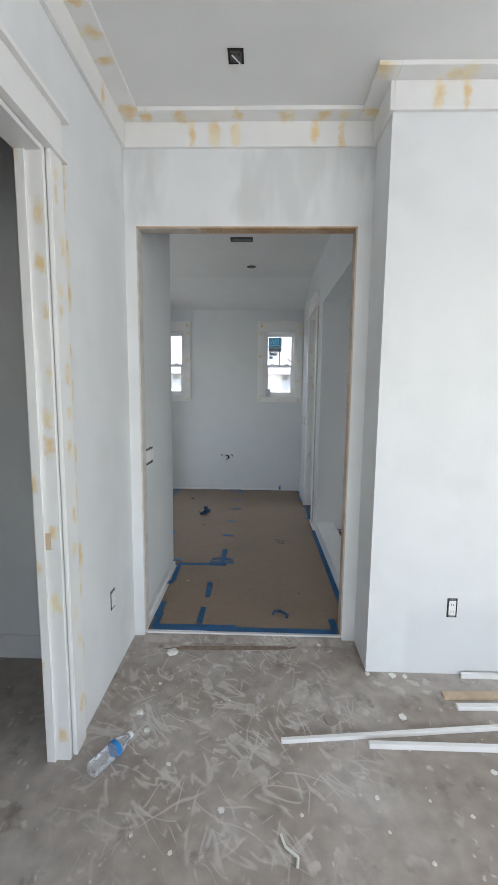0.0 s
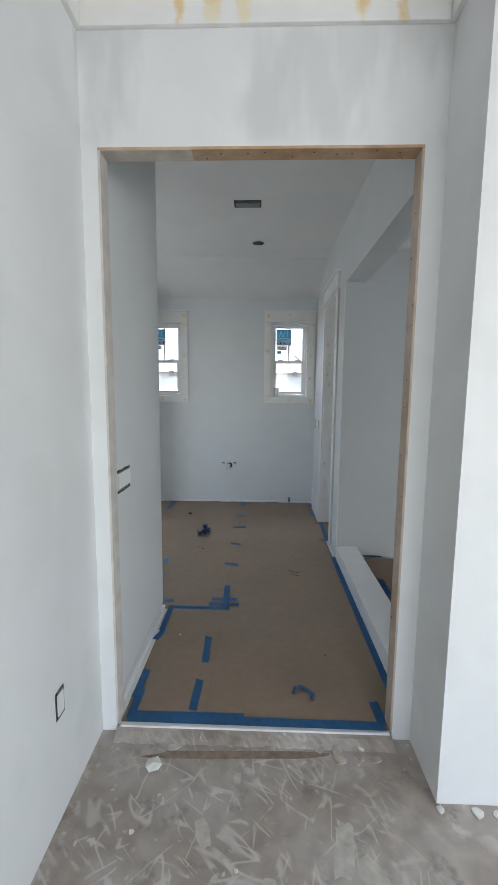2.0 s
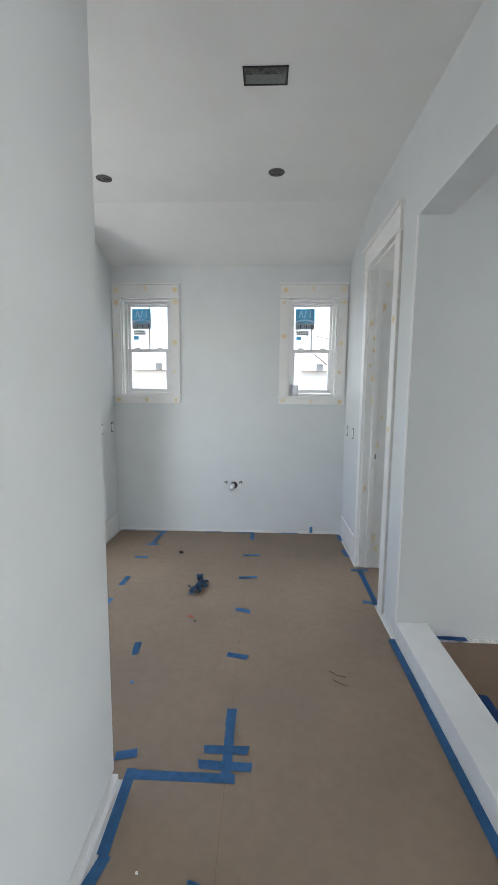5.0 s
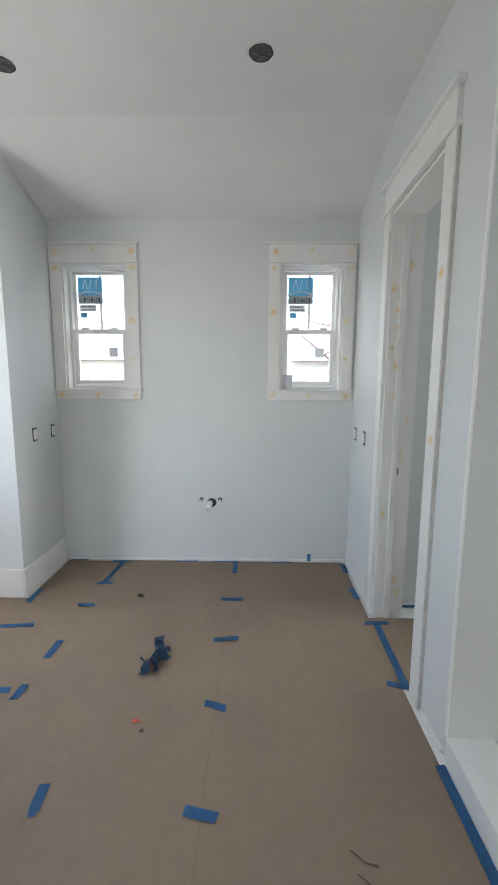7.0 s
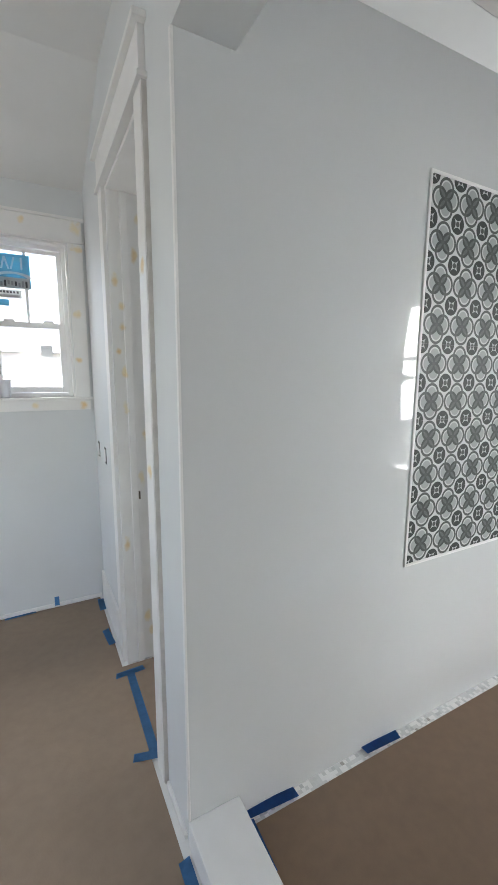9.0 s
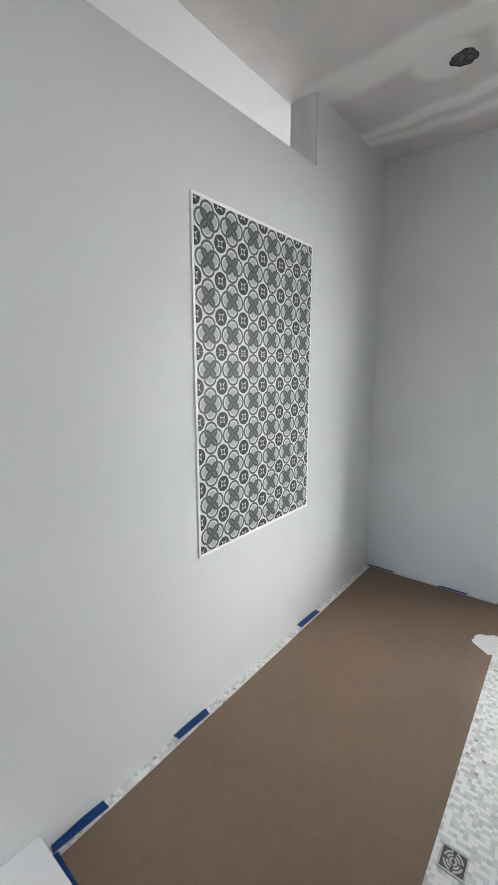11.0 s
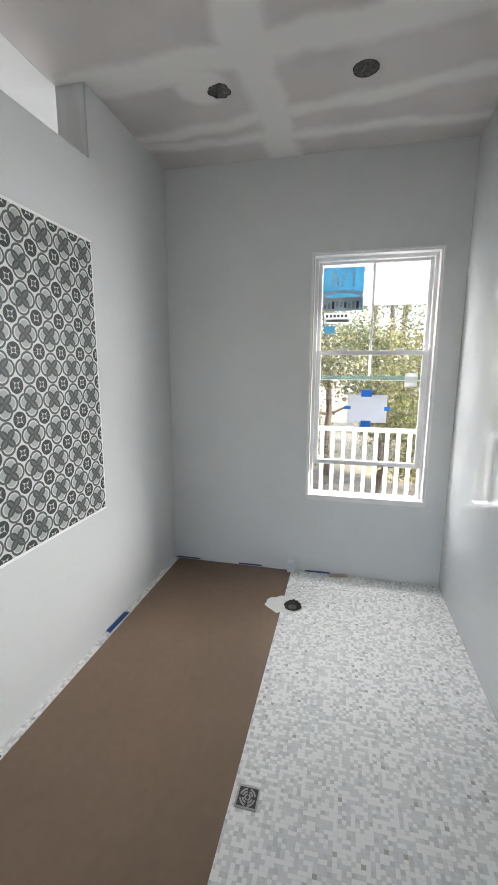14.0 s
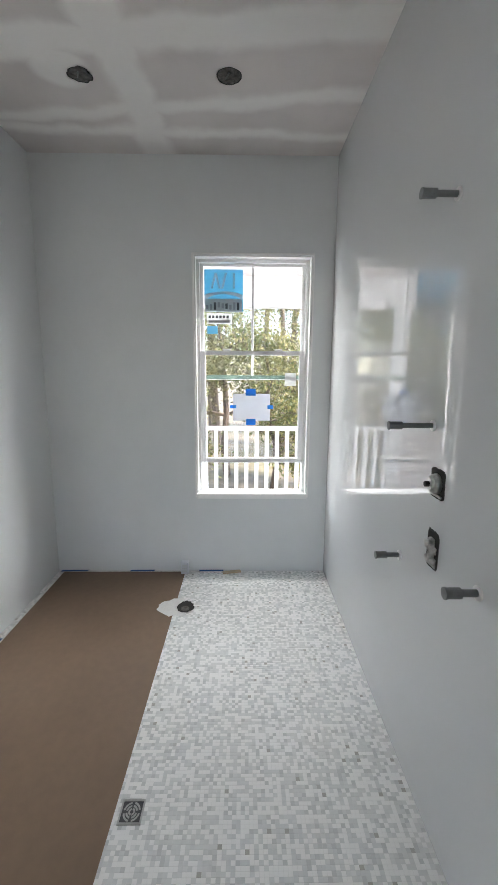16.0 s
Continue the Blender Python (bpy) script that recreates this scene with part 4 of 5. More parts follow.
ring_hole("light_opening", 0.167, 3.518, ZC, 0.062, HOLE, "ceiling hole", 1)
ring_hole("light_opening", 0.11, 5.085, ZC, 0.056, HOLE, "ceiling hole", 2)
ring_hole("light_opening", -1.125, 5.14, ZC, 0.056, HOLE, "ceiling hole", 3)
ring_hole("light_opening", 3.065, 3.78, ZS, 0.062, "ragged hole broken in the bare ceiling board", "ceiling hole", 4, 0.11)
ring_hole("light_opening", 3.06, 3.005, ZS, 0.066, HOLE, "ceiling hole", 5)
ring_hole("light_opening", 2.03, 5.38, ZS, 0.066, HOLE, "ceiling hole", 6)

vent = thing("ceiling_vent", (0.033, 4.215, ZC), "rectangular duct opening cut in the bathroom ceiling", "vent")
# no recess here: flat dark plates carry the shade of the duct
part("duct_rim", joined(boxes((-0.075, 4.155, ZC - 0.004, 0.142, 4.163, ZC - 0.0005), (-0.075, 4.268, ZC - 0.004, 0.142, 4.276, ZC - 0.0005)), boxes((-0.075, 4.163, ZC - 0.004, -0.067, 4.268, ZC - 0.0005), (0.134, 4.163, ZC - 0.004, 0.142, 4.268, ZC - 0.0005))), CUTSHADE, vent)
part("duct_back", boxes((-0.067, 4.163, ZC - 0.002, 0.134, 4.268, ZC - 0.0005)), HOLLOW, vent)
part("duct_side", boxes((-0.062, 4.205, ZC - 0.003, 0.13, 4.266, ZC - 0.002)), PIPE, vent, "grey sheet-metal duct side")

jbox = thing("junction_box", (0.108, 2.013, ZC), "open square ceiling box with loose wires", "electrical box")
# shade inside the box is painted on two flat plates
part("box_rim", boxes((0.072, 1.972, ZC - 0.004, 0.142, 2.056, ZC - 0.0005)), DARK, jbox)
part("box_back", boxes((0.082, 1.982, ZC - 0.006, 0.125, 2.046, ZC - 0.004)), HOLLOW, jbox)
part("wire", rod((0.09, 2.0, ZC - 0.008), (0.13, 2.05, ZC - 0.012), 0.003, seg=8), WHITEPAPER, jbox, "white loose wire")
part("wire", rod((0.13, 1.985, ZC - 0.008), (0.128, 2.05, ZC - 0.010), 0.003, seg=8), BRASS, jbox, "copper loose wire")


def cutout(name, centre, facing, w, h, label, gangs=1, device=True):
    """An electrical box in a wall: flat plates painted with the shade of a ragged cut, with the pale devices in it."""
    t = new(name)
    t.matrix_world = Matrix.LocRotScale(Vector(centre), FACING[facing], None)
    ORIGIN[t] = Vector((0, 0, 0))
    tagged(t, label, "electrical box", "wall boxes")
    if gangs > 1:
        for sy in (-1, 1):
            for g in range(gangs):
                lo, hi = -w / 2 + w * g / gangs, -w / 2 + w * (g + 0.86) / gangs
                part("cut_edge", boxes((lo, sy * h / 2 - 0.008, 0.0005, hi, sy * h / 2 + 0.006 - 0.003 * (g % 2), 0.002)), CUTSHADE, t, "ragged cut edge, painted dark as shade")
    else:
        part("cut_edge", boxes((-w / 2, -h / 2, 0.0005, w / 2, h / 2, 0.002)), CUTSHADE, t, "ragged cut edge, painted dark as shade")
    for g in range(gangs):
        gw = (w - 0.012) / gangs
        x0 = -w / 2 + 0.006 + g * gw
        dev = part("device", boxes((x0 + 0.003, -h / 2 + 0.013, 0.002, x0 + gw - 0.003, h / 2 - 0.013, 0.006), bevel=0.001), WHITEVINYL, t)
        if device:
            for zz in (-0.02, 0.02):
                for xx in (-0.006, 0.006):
                    part("slot", boxes((x0 + gw / 2 + xx - 0.0015, zz - 0.005, 0.006, x0 + gw / 2 + xx + 0.0015, zz + 0.005, 0.0066)), INKRECESS, dev)
        for zz in (-h / 2 + 0.006, h / 2 - 0.006):
            part("yoke", boxes((x0 + 0.006, zz - 0.004, 0.002, x0 + gw - 0.006, zz + 0.004, 0.004)), PIPE, t)
    return t


cutout("wall_outlet", (1.308, YR - 0.0005, 0.394), "-y", 0.055, 0.11, "bare white double outlet without a cover plate")
cutout("wall_outlet", (XL + 0.0005, 2.072, 0.441), "+x", 0.06, 0.105, "bare white outlet box without a cover plate", 1, False)
cutout("switch_box", (-0.506 + 0.0005, 2.692, 1.132), "+x", 0.185, 0.098, "four-gang switch box with a ragged dark cut", 4, False)
for y in (5.93, 6.2):
    cutout("wall_outlet", (-1.53 + 0.0005, y, 1.166), "+x", 0.06, 0.10, "bare white outlet box without a cover plate", 1, False)
for y in (5.90, 6.16):
    cutout("wall_outlet", (XR - 0.0005, y, 1.16), "-x", 0.06, 0.10, "bare white outlet box without a cover plate", 1, False)

# sink stub-outs on the far wall
sink = thing("sink_stub_outs", (-0.28, YF, 0.5), "white drain stub between two capped supply pipes", "pipe")
part("drain_pipe", rod((-0.28, YF, 0.548), (-0.292, YF - 0.09, 0.528), 0.024, seg=20), WHITEVINYL, sink, "white drain stub", True)
# flat disc; the shade of the cut is its dark colour
part("wall_cut", rod((-0.268, YF - 0.002, 0.55), (-0.268, YF + 0.0, 0.55), 0.038, seg=20), CUTSHADE, sink, "wall cut painted dark as shade")
for x in (-0.355, -0.197):
    sp = part("supply_pipe", rod((x, YF, 0.575), (x - 0.006, YF - 0.06, 0.565), 0.008, seg=12), WHITEVINYL, sink)
    part("cap", rod((x, YF - 0.002, 0.578), (x, YF, 0.578), 0.017, seg=12), CUTSHADE, sp)

# ---- shower: tile inset, plumbing, drain ----
inset = thing("tile_inset", ((PX0 + PX1) / 2, YT, PZ0), "inset of grey and white patterned tiles in a white border", "tile panel")
nx, nz = 3, 5
tw, th = (PX1 - PX0) / nx, (PZ1 - PZ0) / nz
tile_mesh = None
for i in range(nx):
    for k in range(nz):
        cx, cz = PX0 + (i + 0.5) * tw, PZ0 + (k + 0.5) * th
        if tile_mesh is None:
            tile_mesh = mesh_of("tile", boxes((-tw / 2 + 0.0004, -0.005, -th / 2 + 0.0004, tw / 2 - 0.0004, 0, th / 2 - 0.0004), bevel=0.0004), PATTERN)
        tile = new("tile", tile_mesh)
        tile.parent = inset
        tile.location = Vector((cx, YT, cz)) - ORIGIN[inset]
for b in ((PX0 - 0.014, YT - 0.006, PZ0 - 0.014, PX0 - 0.001, YT, PZ1 + 0.014), (PX1 + 0.001, YT - 0.006, PZ0 - 0.014, PX1 + 0.010, YT, PZ1 + 0.014), (PX0 - 0.001, YT - 0.006, PZ1 + 0.001, PX1 + 0.001, YT, PZ1 + 0.014), (PX0 - 0.001, YT - 0.006, PZ0 - 0.014, PX1 + 0.001, YT, PZ0 - 0.001)):
    part("border_strip", boxes(b, bevel=0.003), TRIM, inset, "white pencil border")


def stub(x, z, length, r, label):
    """A pipe stub with a cap that stands out of the slab wall."""
    t = thing("pipe_stub", (x, YS, z), label, "pipe", "shower pipe stubs")
    part("pipe", rod((x, YS - 0.004, z), (x, YS + length, z), r * 0.72), PIPE, t, smooth=True)
    part("cap", joined(rod((x, YS + length - 0.012, z), (x, YS + length + 0.03, z), r * 1.08, seg=14), rod((x, YS + length + 0.03, z), (x, YS + length + 0.035, z), r * 1.2, seg=14)), PIPE, t)
    part("seal", rod((x, YS, z), (x, YS + 0.006, z), r * 1.5), GROUT, t)
    return t


stub(2.02, 2.221, 0.085, 0.014, "grey capped shower arm stub out of the slab")
stub(2.066, 1.49, 0.125, 0.013, "long grey capped pipe stub out of the slab")
stub(2.279, 0.907, 0.07, 0.014, "short grey capped pipe stub low on the slab")
stub(1.71, 1.057, 0.065, 0.015, "grey capped tub spout stub with pale tape")
VALVESTEEL = mat("satin_valve_metal", (0.42, 0.41, 0.40), 0.35, metal=0.85, var=0.2, scale=60)


def valve(x, z, w, h, label, upright, seed):
    """A rough cut in the slab, its shade painted as flat dark faces with a rounded outline, and the bare valve in it.
    """
    v = thing("shower_valve", (x, YS, z), label, "valve", "shower valves")
    r8 = random.Random(seed)
    for nm, k, yy, mt, lab in (("cut_rim", 1.0, 0.0012, CUTSHADE, "ragged cut in the slab, painted dark as shade"), ("cavity", 0.92, 0.0024, DARK, "")):
        bm = bmesh.new()
        n = 28
        pts = []
        for i in range(n):
            a = 2 * math.pi * i / n
            c, q = math.cos(a), math.sin(a)
            m8 = (abs(c) ** 10 + abs(q) ** 10) ** -0.1 * k * (1 + r8.uniform(-0.035, 0.035))
            pts.append(bm.verts.new((x + c * m8 * w / 2, YS + yy, z + q * m8 * h / 2)))
        bm.faces.new(pts)
        part(nm, bm, mt, v, lab)
    if upright:
        part("valve_body", rod((x, YS + 0.003, z - h * 0.32), (x, YS + 0.003, z + h * 0.3), 0.015, seg=16), VALVESTEEL, v, "upright metal valve body", True)
        for dz in (-0.28, 0.02):
            part("outlet", rod((x - 0.03, YS + 0.005, z + dz * h), (x + 0.03, YS + 0.005, z + dz * h), 0.012, seg=14), VALVESTEEL, v, "", True)
        part("stem", rod((x - 0.006, YS + 0.01, z + 0.03), (x - 0.006, YS + 0.035, z + 0.03), 0.010, seg=14), STEEL, v, "", True)
    else:
        part("valve_body", rod((x, YS + 0.0025, z), (x, YS + 0.022, z), 0.036, 0.033, 24), VALVESTEEL, v, "round metal valve body", True)
        part("cartridge", rod((x, YS + 0.022, z), (x, YS + 0.032, z), 0.026, 0.023, 24), STEEL, v, "bright round cartridge")
        part("stem", rod((x, YS + 0.032, z), (x, YS + 0.046, z), 0.010, seg=12), DARK, v)
    part("bracket", boxes((x - w * 0.38, YS + 0.003, z - h * 0.42, x + w * 0.38, YS + 0.008, z - h * 0.34), bevel=0.001), VALVESTEEL, v)
    return v


valve(2.0, 1.297, 0.105, 0.105, "round metal mixing valve in a dark square cut", False, 51)
valve(1.995, 1.06, 0.088, 0.138, "metal diverter valve in a ragged upright cut", True, 52)

drain = thing("floor_drain", (1.93, 3.34, ZB), "square steel shower drain with round slots", "drain")
part("frame", joined(boxes((1.884, 3.285, ZB - 0.002, 1.986, 3.293, ZB + 0.006), (1.884, 3.389, ZB - 0.002, 1.986, 3.397, ZB + 0.006)), boxes((1.884, 3.293, ZB - 0.002, 1.892, 3.389, ZB + 0.006), (1.978, 3.293, ZB - 0.002, 1.986, 3.389, ZB + 0.006))), STEEL, drain)
# solid plate; its dark colour paints the shade below the steel bars
part("grate", boxes((1.892, 3.293, ZB - 0.002, 1.978, 3.389, ZB + 0.004)), INKRECESS, drain, "dark plate painted as the shaded recess under the rings")
for r0, cnt in ((0.012, 2), (0.024, 4), (0.037, 4)):
    for i in range(cnt):
        bm = bmesh.new()
        a0, a1 = 2 * math.pi * i / cnt + 0.18, 2 * math.pi * (i + 1) / cnt - 0.18
        pts = [(a0 + (a1 - a0) * k / 6) for k in range(7)]
        outer = [bm.verts.new((1.935 + (r0 + 0.0042) * math.cos(a), 3.341 + (r0 + 0.0042) * math.sin(a), ZB + 0.0046)) for a in pts]
        inner = [bm.verts.new((1.935 + (r0 - 0.0042) * math.cos(a), 3.341 + (r0 - 0.0042) * math.sin(a), ZB + 0.0046)) for a in pts]
        for k in range(6):
            bm.faces.new((inner[k], inner[k + 1], outer[k + 1], outer[k]))
        part("ring_bar", bm, STEEL, drain, "curved steel bar")

drain.scale = (0.88, 0.78, 1.0)

pit = thing("open_drain_hole", (3.29, 3.34, ZB), "ragged hole in the mosaic over a drain pipe", "drain hole")
r4 = random.Random(12)
# the hole is a flat face, its depth painted as dark shade
for nm, rx, ry, mt, zz, jag, ox in (("torn_edge", 0.11, 0.12, GROUT, 0.0088, 0.14, 0.07), ("hole", 0.075, 0.058, DARK, 0.0098, 0.12, 0.0)):
    bm = bmesh.new()
    bm.faces.new([bm.verts.new((3.29 + rx * (1 + r4.uniform(-jag, jag)) * math.cos(k * math.pi / 12), 3.33 + ox + ry * (1 + r4.uniform(-jag, jag)) * math.sin(k * math.pi / 12), ZB + zz)) for k in range(24)])
    part(nm, bm, mt, pit)
part("pipe_lip", rod((3.27, 3.33, ZB + 0.009), (3.27, 3.33, ZB + 0.0105), 0.03, seg=20), HOLLOW, pit)

carton = thing("small_carton", (3.80, 3.405, ZB), "small white printed carton stood against the wall", "box")
part("box_body", boxes((3.775, 3.375, ZB + 0.003, 3.825, 3.435, ZB + 0.10), bevel=0.002), WHITEPAPER, carton)
for k in range(5):
    part("print_bar", boxes((3.7742, 3.385, ZB + 0.022 + 0.014 * k, 3.7748, 3.425, ZB + 0.028 + 0.014 * k)), LABEL, carton)
scrap = solid("wood_scrap", boxes((-0.02, -0.075, 0, 0.02, 0.075, 0.012), bevel=0.002), PINE)
scrap.matrix_world = pose(3.80, 3.02, ZB + 0.004, 0, 6, 12)
tagged(scrap, "thin pale wood scrap leaning by the wall", "wood scrap")

# ---- floor coverings ----
PSHEET = "brown protective paper sheet taped to the floor"
XSEAM = -0.085
rnd = random.Random(21)


def sheet(x0, y0, x1, y1, z, label=PSHEET, paper=None):
    """One paper sheet, a little wavy."""
    bm = bmesh.new()
    n, m2 = max(2, int((x1 - x0) / 0.12)), max(2, int((y1 - y0) / 0.12))
    vs = [[bm.verts.new((x0 + (x1 - x0) * i / n, y0 + (y1 - y0) * j / m2, z + 0.0016 * (noise.noise(Vector((i * 0.35 + x0 * 7, j * 0.35 + y0 * 5, 0.3))) + 1))) for j in range(m2 + 1)] for i in range(n + 1)]
    for i in range(n):
        for j in range(m2):
            bm.faces.new((vs[i][j], vs[i + 1][j], vs[i + 1][j + 1], vs[i][j + 1]))
    return tagged(solid("paper_sheet", bm, paper or PAPER, smooth=True), label, "floor paper", "floor paper sheets")


# strip in the darkened paper colour paints the shade of the seam
solid_seam = structure("floor_seam", boxes((XSEAM - 0.02, 2.46, ZB - 0.004, XSEAM + 0.02, 6.28, ZB - 0.0035)), SHADEDPAPER, "dark strip painting the shade under the paper seam", "floor")
sheet(XSEAM + 0.0015, 2.452, 0.845, 6.295, ZB - 0.003)
sheet(-0.47, 2.452, XSEAM, 3.475, ZB - 0.0015)
sheet(-1.02, 3.445, XSEAM, 6.29, ZB - 0.0015)
sheet(-1.95, 3.445, -1.0, 5.65, ZB - 0.003)
sheet(-1.5, 5.62, -1.0, 6.28, ZB - 0.0025)
sheet(0.83, DY0 + 0.03, 3.6, DY1 - 0.03, ZB - 0.0015)
sheet(1.09, 3.405, 3.815, 4.405, ZB + 0.003, "brown protective paper sheet over the shower mosaic", SHADEDPAPER)

TAPES = {}


def tape(xa, ya, xb, yb, width=0.04, z=ZB, label="torn strip of blue painter's tape on the floor", material=None):
    """A strip of tape with torn ends."""
    a, b = Vector((xa, ya, 0)), Vector((xb, yb, 0))
    d = (b - a).normalized()
    s = Vector((-d.y, d.x, 0)) * width / 2
    bm = bmesh.new()
    n = max(2, int((b - a).length / 0.05))
    low, high = [], []
    for i in range(n + 1):
        c = a.lerp(b, i / n)
        j = rnd.uniform(-0.006, 0.006) if i in (0, n) else rnd.uniform(-0.0012, 0.0012)
        low.append(c - s + d * (j if i in (0, n) else 0))
        high.append(c + s - d * (j if i in (0, n) else 0) + s * 0.02)
    zz = z + 0.0022 + rnd.uniform(0, 0.0006)
    lv = [bm.verts.new((p.x, p.y, zz)) for p in low]
    hv = [bm.verts.new((p.x, p.y, zz + rnd.uniform(0, 0.0008))) for p in high]
    for i in range(n):
        bm.faces.new((lv[i], lv[i + 1], hv[i + 1], hv[i]))
    bmesh.ops.solidify(bm, geom=bm.faces[:], thickness=0.0006)
    mid = (a + b) / 2
    return tagged(solid("tape_strip", bm, material or TAPE, (mid.x, mid.y, z)), label, "tape", "blue tape strips")


# bathroom: seam tapes, edge tapes, door tape
for t in ((-1.05, 5.905, -1.02, 6.24), (-1.117, 6.26, -0.976, 6.268), (-1.10, 5.881, -0.98, 5.886), (-1.113, 5.568, -0.998, 5.573), (-1.488, 5.307, -1.289, 5.331), (-1.05, 5.02, -1.044, 5.18), (-1.235, 4.775, -1.108, 4.781), (-1.057, 4.72, -1.05, 4.82), (-0.69, 4.31, -0.68, 4.21), (-0.147, 4.224, -0.027, 4.201), (-0.134, 4.72, -0.031, 4.688), (-0.142, 5.201, 0.006, 5.228), (-0.136, 5.666, 0.017, 5.673), (-0.065, 6.29, -0.062, 6.07), (0.815, 5.86, 0.83, 5.69), (0.842, 6.26, 0.838, 6.10), (-1.47, 5.59, -1.475, 5.78), (-0.83, 3.99, -0.80, 4.004), (-0.694, 4.21, -0.665, 4.212)):
    tape(*t)
for t in ((0.80, 5.40, 0.95, 5.405), (0.874, 5.40, 0.864, 4.84), (0.777, 4.872, 0.888, 4.842)):
    tape(*t)
tape(1.10, 5.61, 1.30, 5.61, 0.03)
for t in ((-0.548, 3.54, -0.462, 3.563), (-0.46, 3.49, -0.457, 3.178), (-0.446, 3.179, -0.475, 3.081), (-0.457, 3.464, -0.047, 3.465), (-0.082, 3.467, -0.086, 3.752), (-0.199, 3.522, 0.018, 3.516), (-0.187, 3.592, 0.001, 3.594), (-0.148, 3.123, -0.138, 2.878), (-0.145, 2.739, -0.15, 2.53), (-0.445, 2.805, -0.452, 2.60), (-0.432, 2.66, -0.437, 2.47)):
    tape(*t)
tape(-0.085, 3.82, -0.088, 3.72, 0.045)
tape(-0.44, 2.475, 0.75, 2.47, 0.05, label="long blue painter's tape along the threshold")
tape(-0.44, 2.50, 0.1, 2.505, 0.03, label="long blue painter's tape along the threshold")
tape(0.735, 2.62, 0.745, 2.49, 0.045)
tape(0.845, 2.57, 0.845, 4.42, 0.04, label="long blue painter's tape along the shower curb")
for x0, x1 in ((-1.48, -1.33), (-0.577, -0.389), (-0.258, -0.047), (0.242, 0.425)):
    tape(x0, YF - 0.03, x1, YF - 0.022, 0.022, label="blue painter's tape along the foot of the far wall")
flag = tagged(solid("tape_flag", boxes((0.545, YF - 0.016, ZB + 0.01, 0.575, YF - 0.0125, ZB + 0.075), bevel=0.001), TAPE, (0.56, YF - 0.014, ZB)), "blue tape scrap stuck up the wall foot", "tape")
# shower
for t in ((1.10, 4.445, 1.304, 4.43), (1.09, 4.425, 1.083, 4.24), (1.665, 4.44, 1.86, 4.43), (2.717, 4.436, 2.946, 4.428)):
    tape(*t, z=ZB + 0.008, label="dark blue painter's tape along the shower paper", material=NAVYTAPE)
tape(1.152, 3.96, 1.15, 3.70, 0.045, ZB + 0.008, "dark blue painter's tape along the shower paper", NAVYTAPE)
for ya, yb in ((4.43, 4.21), (3.86, 3.66), (3.29, 3.09)):
    tape(XF - 0.02, ya, XF - 0.016, yb, 0.026, ZB + 0.0085, "dark blue painter's tape at the foot of the wall", NAVYTAPE)


def crumple(x, y, size, seed, label, z=ZB):
    """A crumpled length of tape: a folded ribbon and a loose tail."""
    r5 = random.Random(seed)
    bm = bmesh.new()
    for k in range(3):
        p = Vector((x + r5.uniform(-0.3, 0.3) * size, y + r5.uniform(-0.3, 0.3) * size, z + 0.004))
        ang = r5.uniform(0, 6.3)
        prev = None
        for i in range(9):
            ang += r5.uniform(-0.7, 0.7)
            d = Vector((math.cos(ang), math.sin(ang), 0))
            s = Vector((-d.y, d.x, r5.uniform(-0.6, 0.6))).normalized() * size * (0.16 if k < 2 else 0.07)
            zz = z + 0.006 + abs(math.sin(i * 0.7 + k)) * size * 0.22
            q = (Vector((p.x, p.y, max(zz - abs(s.z), z + 0.003))) - Vector((s.x, s.y, 0)), Vector((p.x, p.y, zz + abs(s.z))) + Vector((s.x, s.y, 0)))
            cur = [bm.verts.new(q[0]), bm.verts.new(q[1])]
            if prev:
                bm.faces.new((prev[0], cur[0], cur[1], prev[1]))
            prev = cur
            p += d * size * 0.14
    bmesh.ops.solidify(bm, geom=bm.faces[:], thickness=0.0008)
    return tagged(solid("crumpled_tape", bm, WADDED, (x, y, z)), label, "tape")


crumple(-0.36, 5.02, 0.17, 3, "crumpled ball of blue tape with a loose tail")
crumple(-0.44, 5.02, 0.10, 9, "crumpled scrap of blue tape")

def curl(name, pts, r, material, label, category, z):
    """A thin bent strand on the floor."""
    bms = [rod((*a, z + r + 0.002), (*b, z + r + 0.002), r, seg=8) for a, b in zip(pts, pts[1:])]
    return tagged(solid(name, joined(*bms), material, (*pts[0], z)), label, category)


curl("tape_curl", [(0.345, 2.655), (0.355, 2.69), (0.385, 2.70), (0.42, 2.675), (0.445, 2.645), (0.435, 2.615)], 0.008, WADDED, "dark twisted curl of blue tape on the floor", "tape", ZB)
curl("wood_splinter", [(0.417, 4.109), (0.455, 4.075), (0.498, 4.064)], 0.003, BARK, "thin dark splinter on the paper", "splinter", ZB)
curl("wood_splinter", [(0.427, 4.043), (0.46, 4.015), (0.497, 3.999)], 0.002, BARK, "thin dark splinter on the paper", "splinter", ZB)


def chip(x, y, size, material, label, z, seed, category="debris", flatness=0.3):
    """An irregular crumb."""
    r6 = random.Random(seed)
    bm = bmesh.new()
    bmesh.ops.create_icosphere(bm, subdivisions=1, radius=size / 2)
    for v in bm.verts:
        v.co *= r6.uniform(0.75, 1.2)
        v.co.z *= flatness
    lowest = min(v.co.z for v in bm.verts)
    bmesh.ops.translate(bm, verts=bm.verts[:], vec=(x, y, z - lowest + 0.0005))
    return tagged(solid("debris_chip", bm, material, (x, y, z)), label, category, "floor debris")


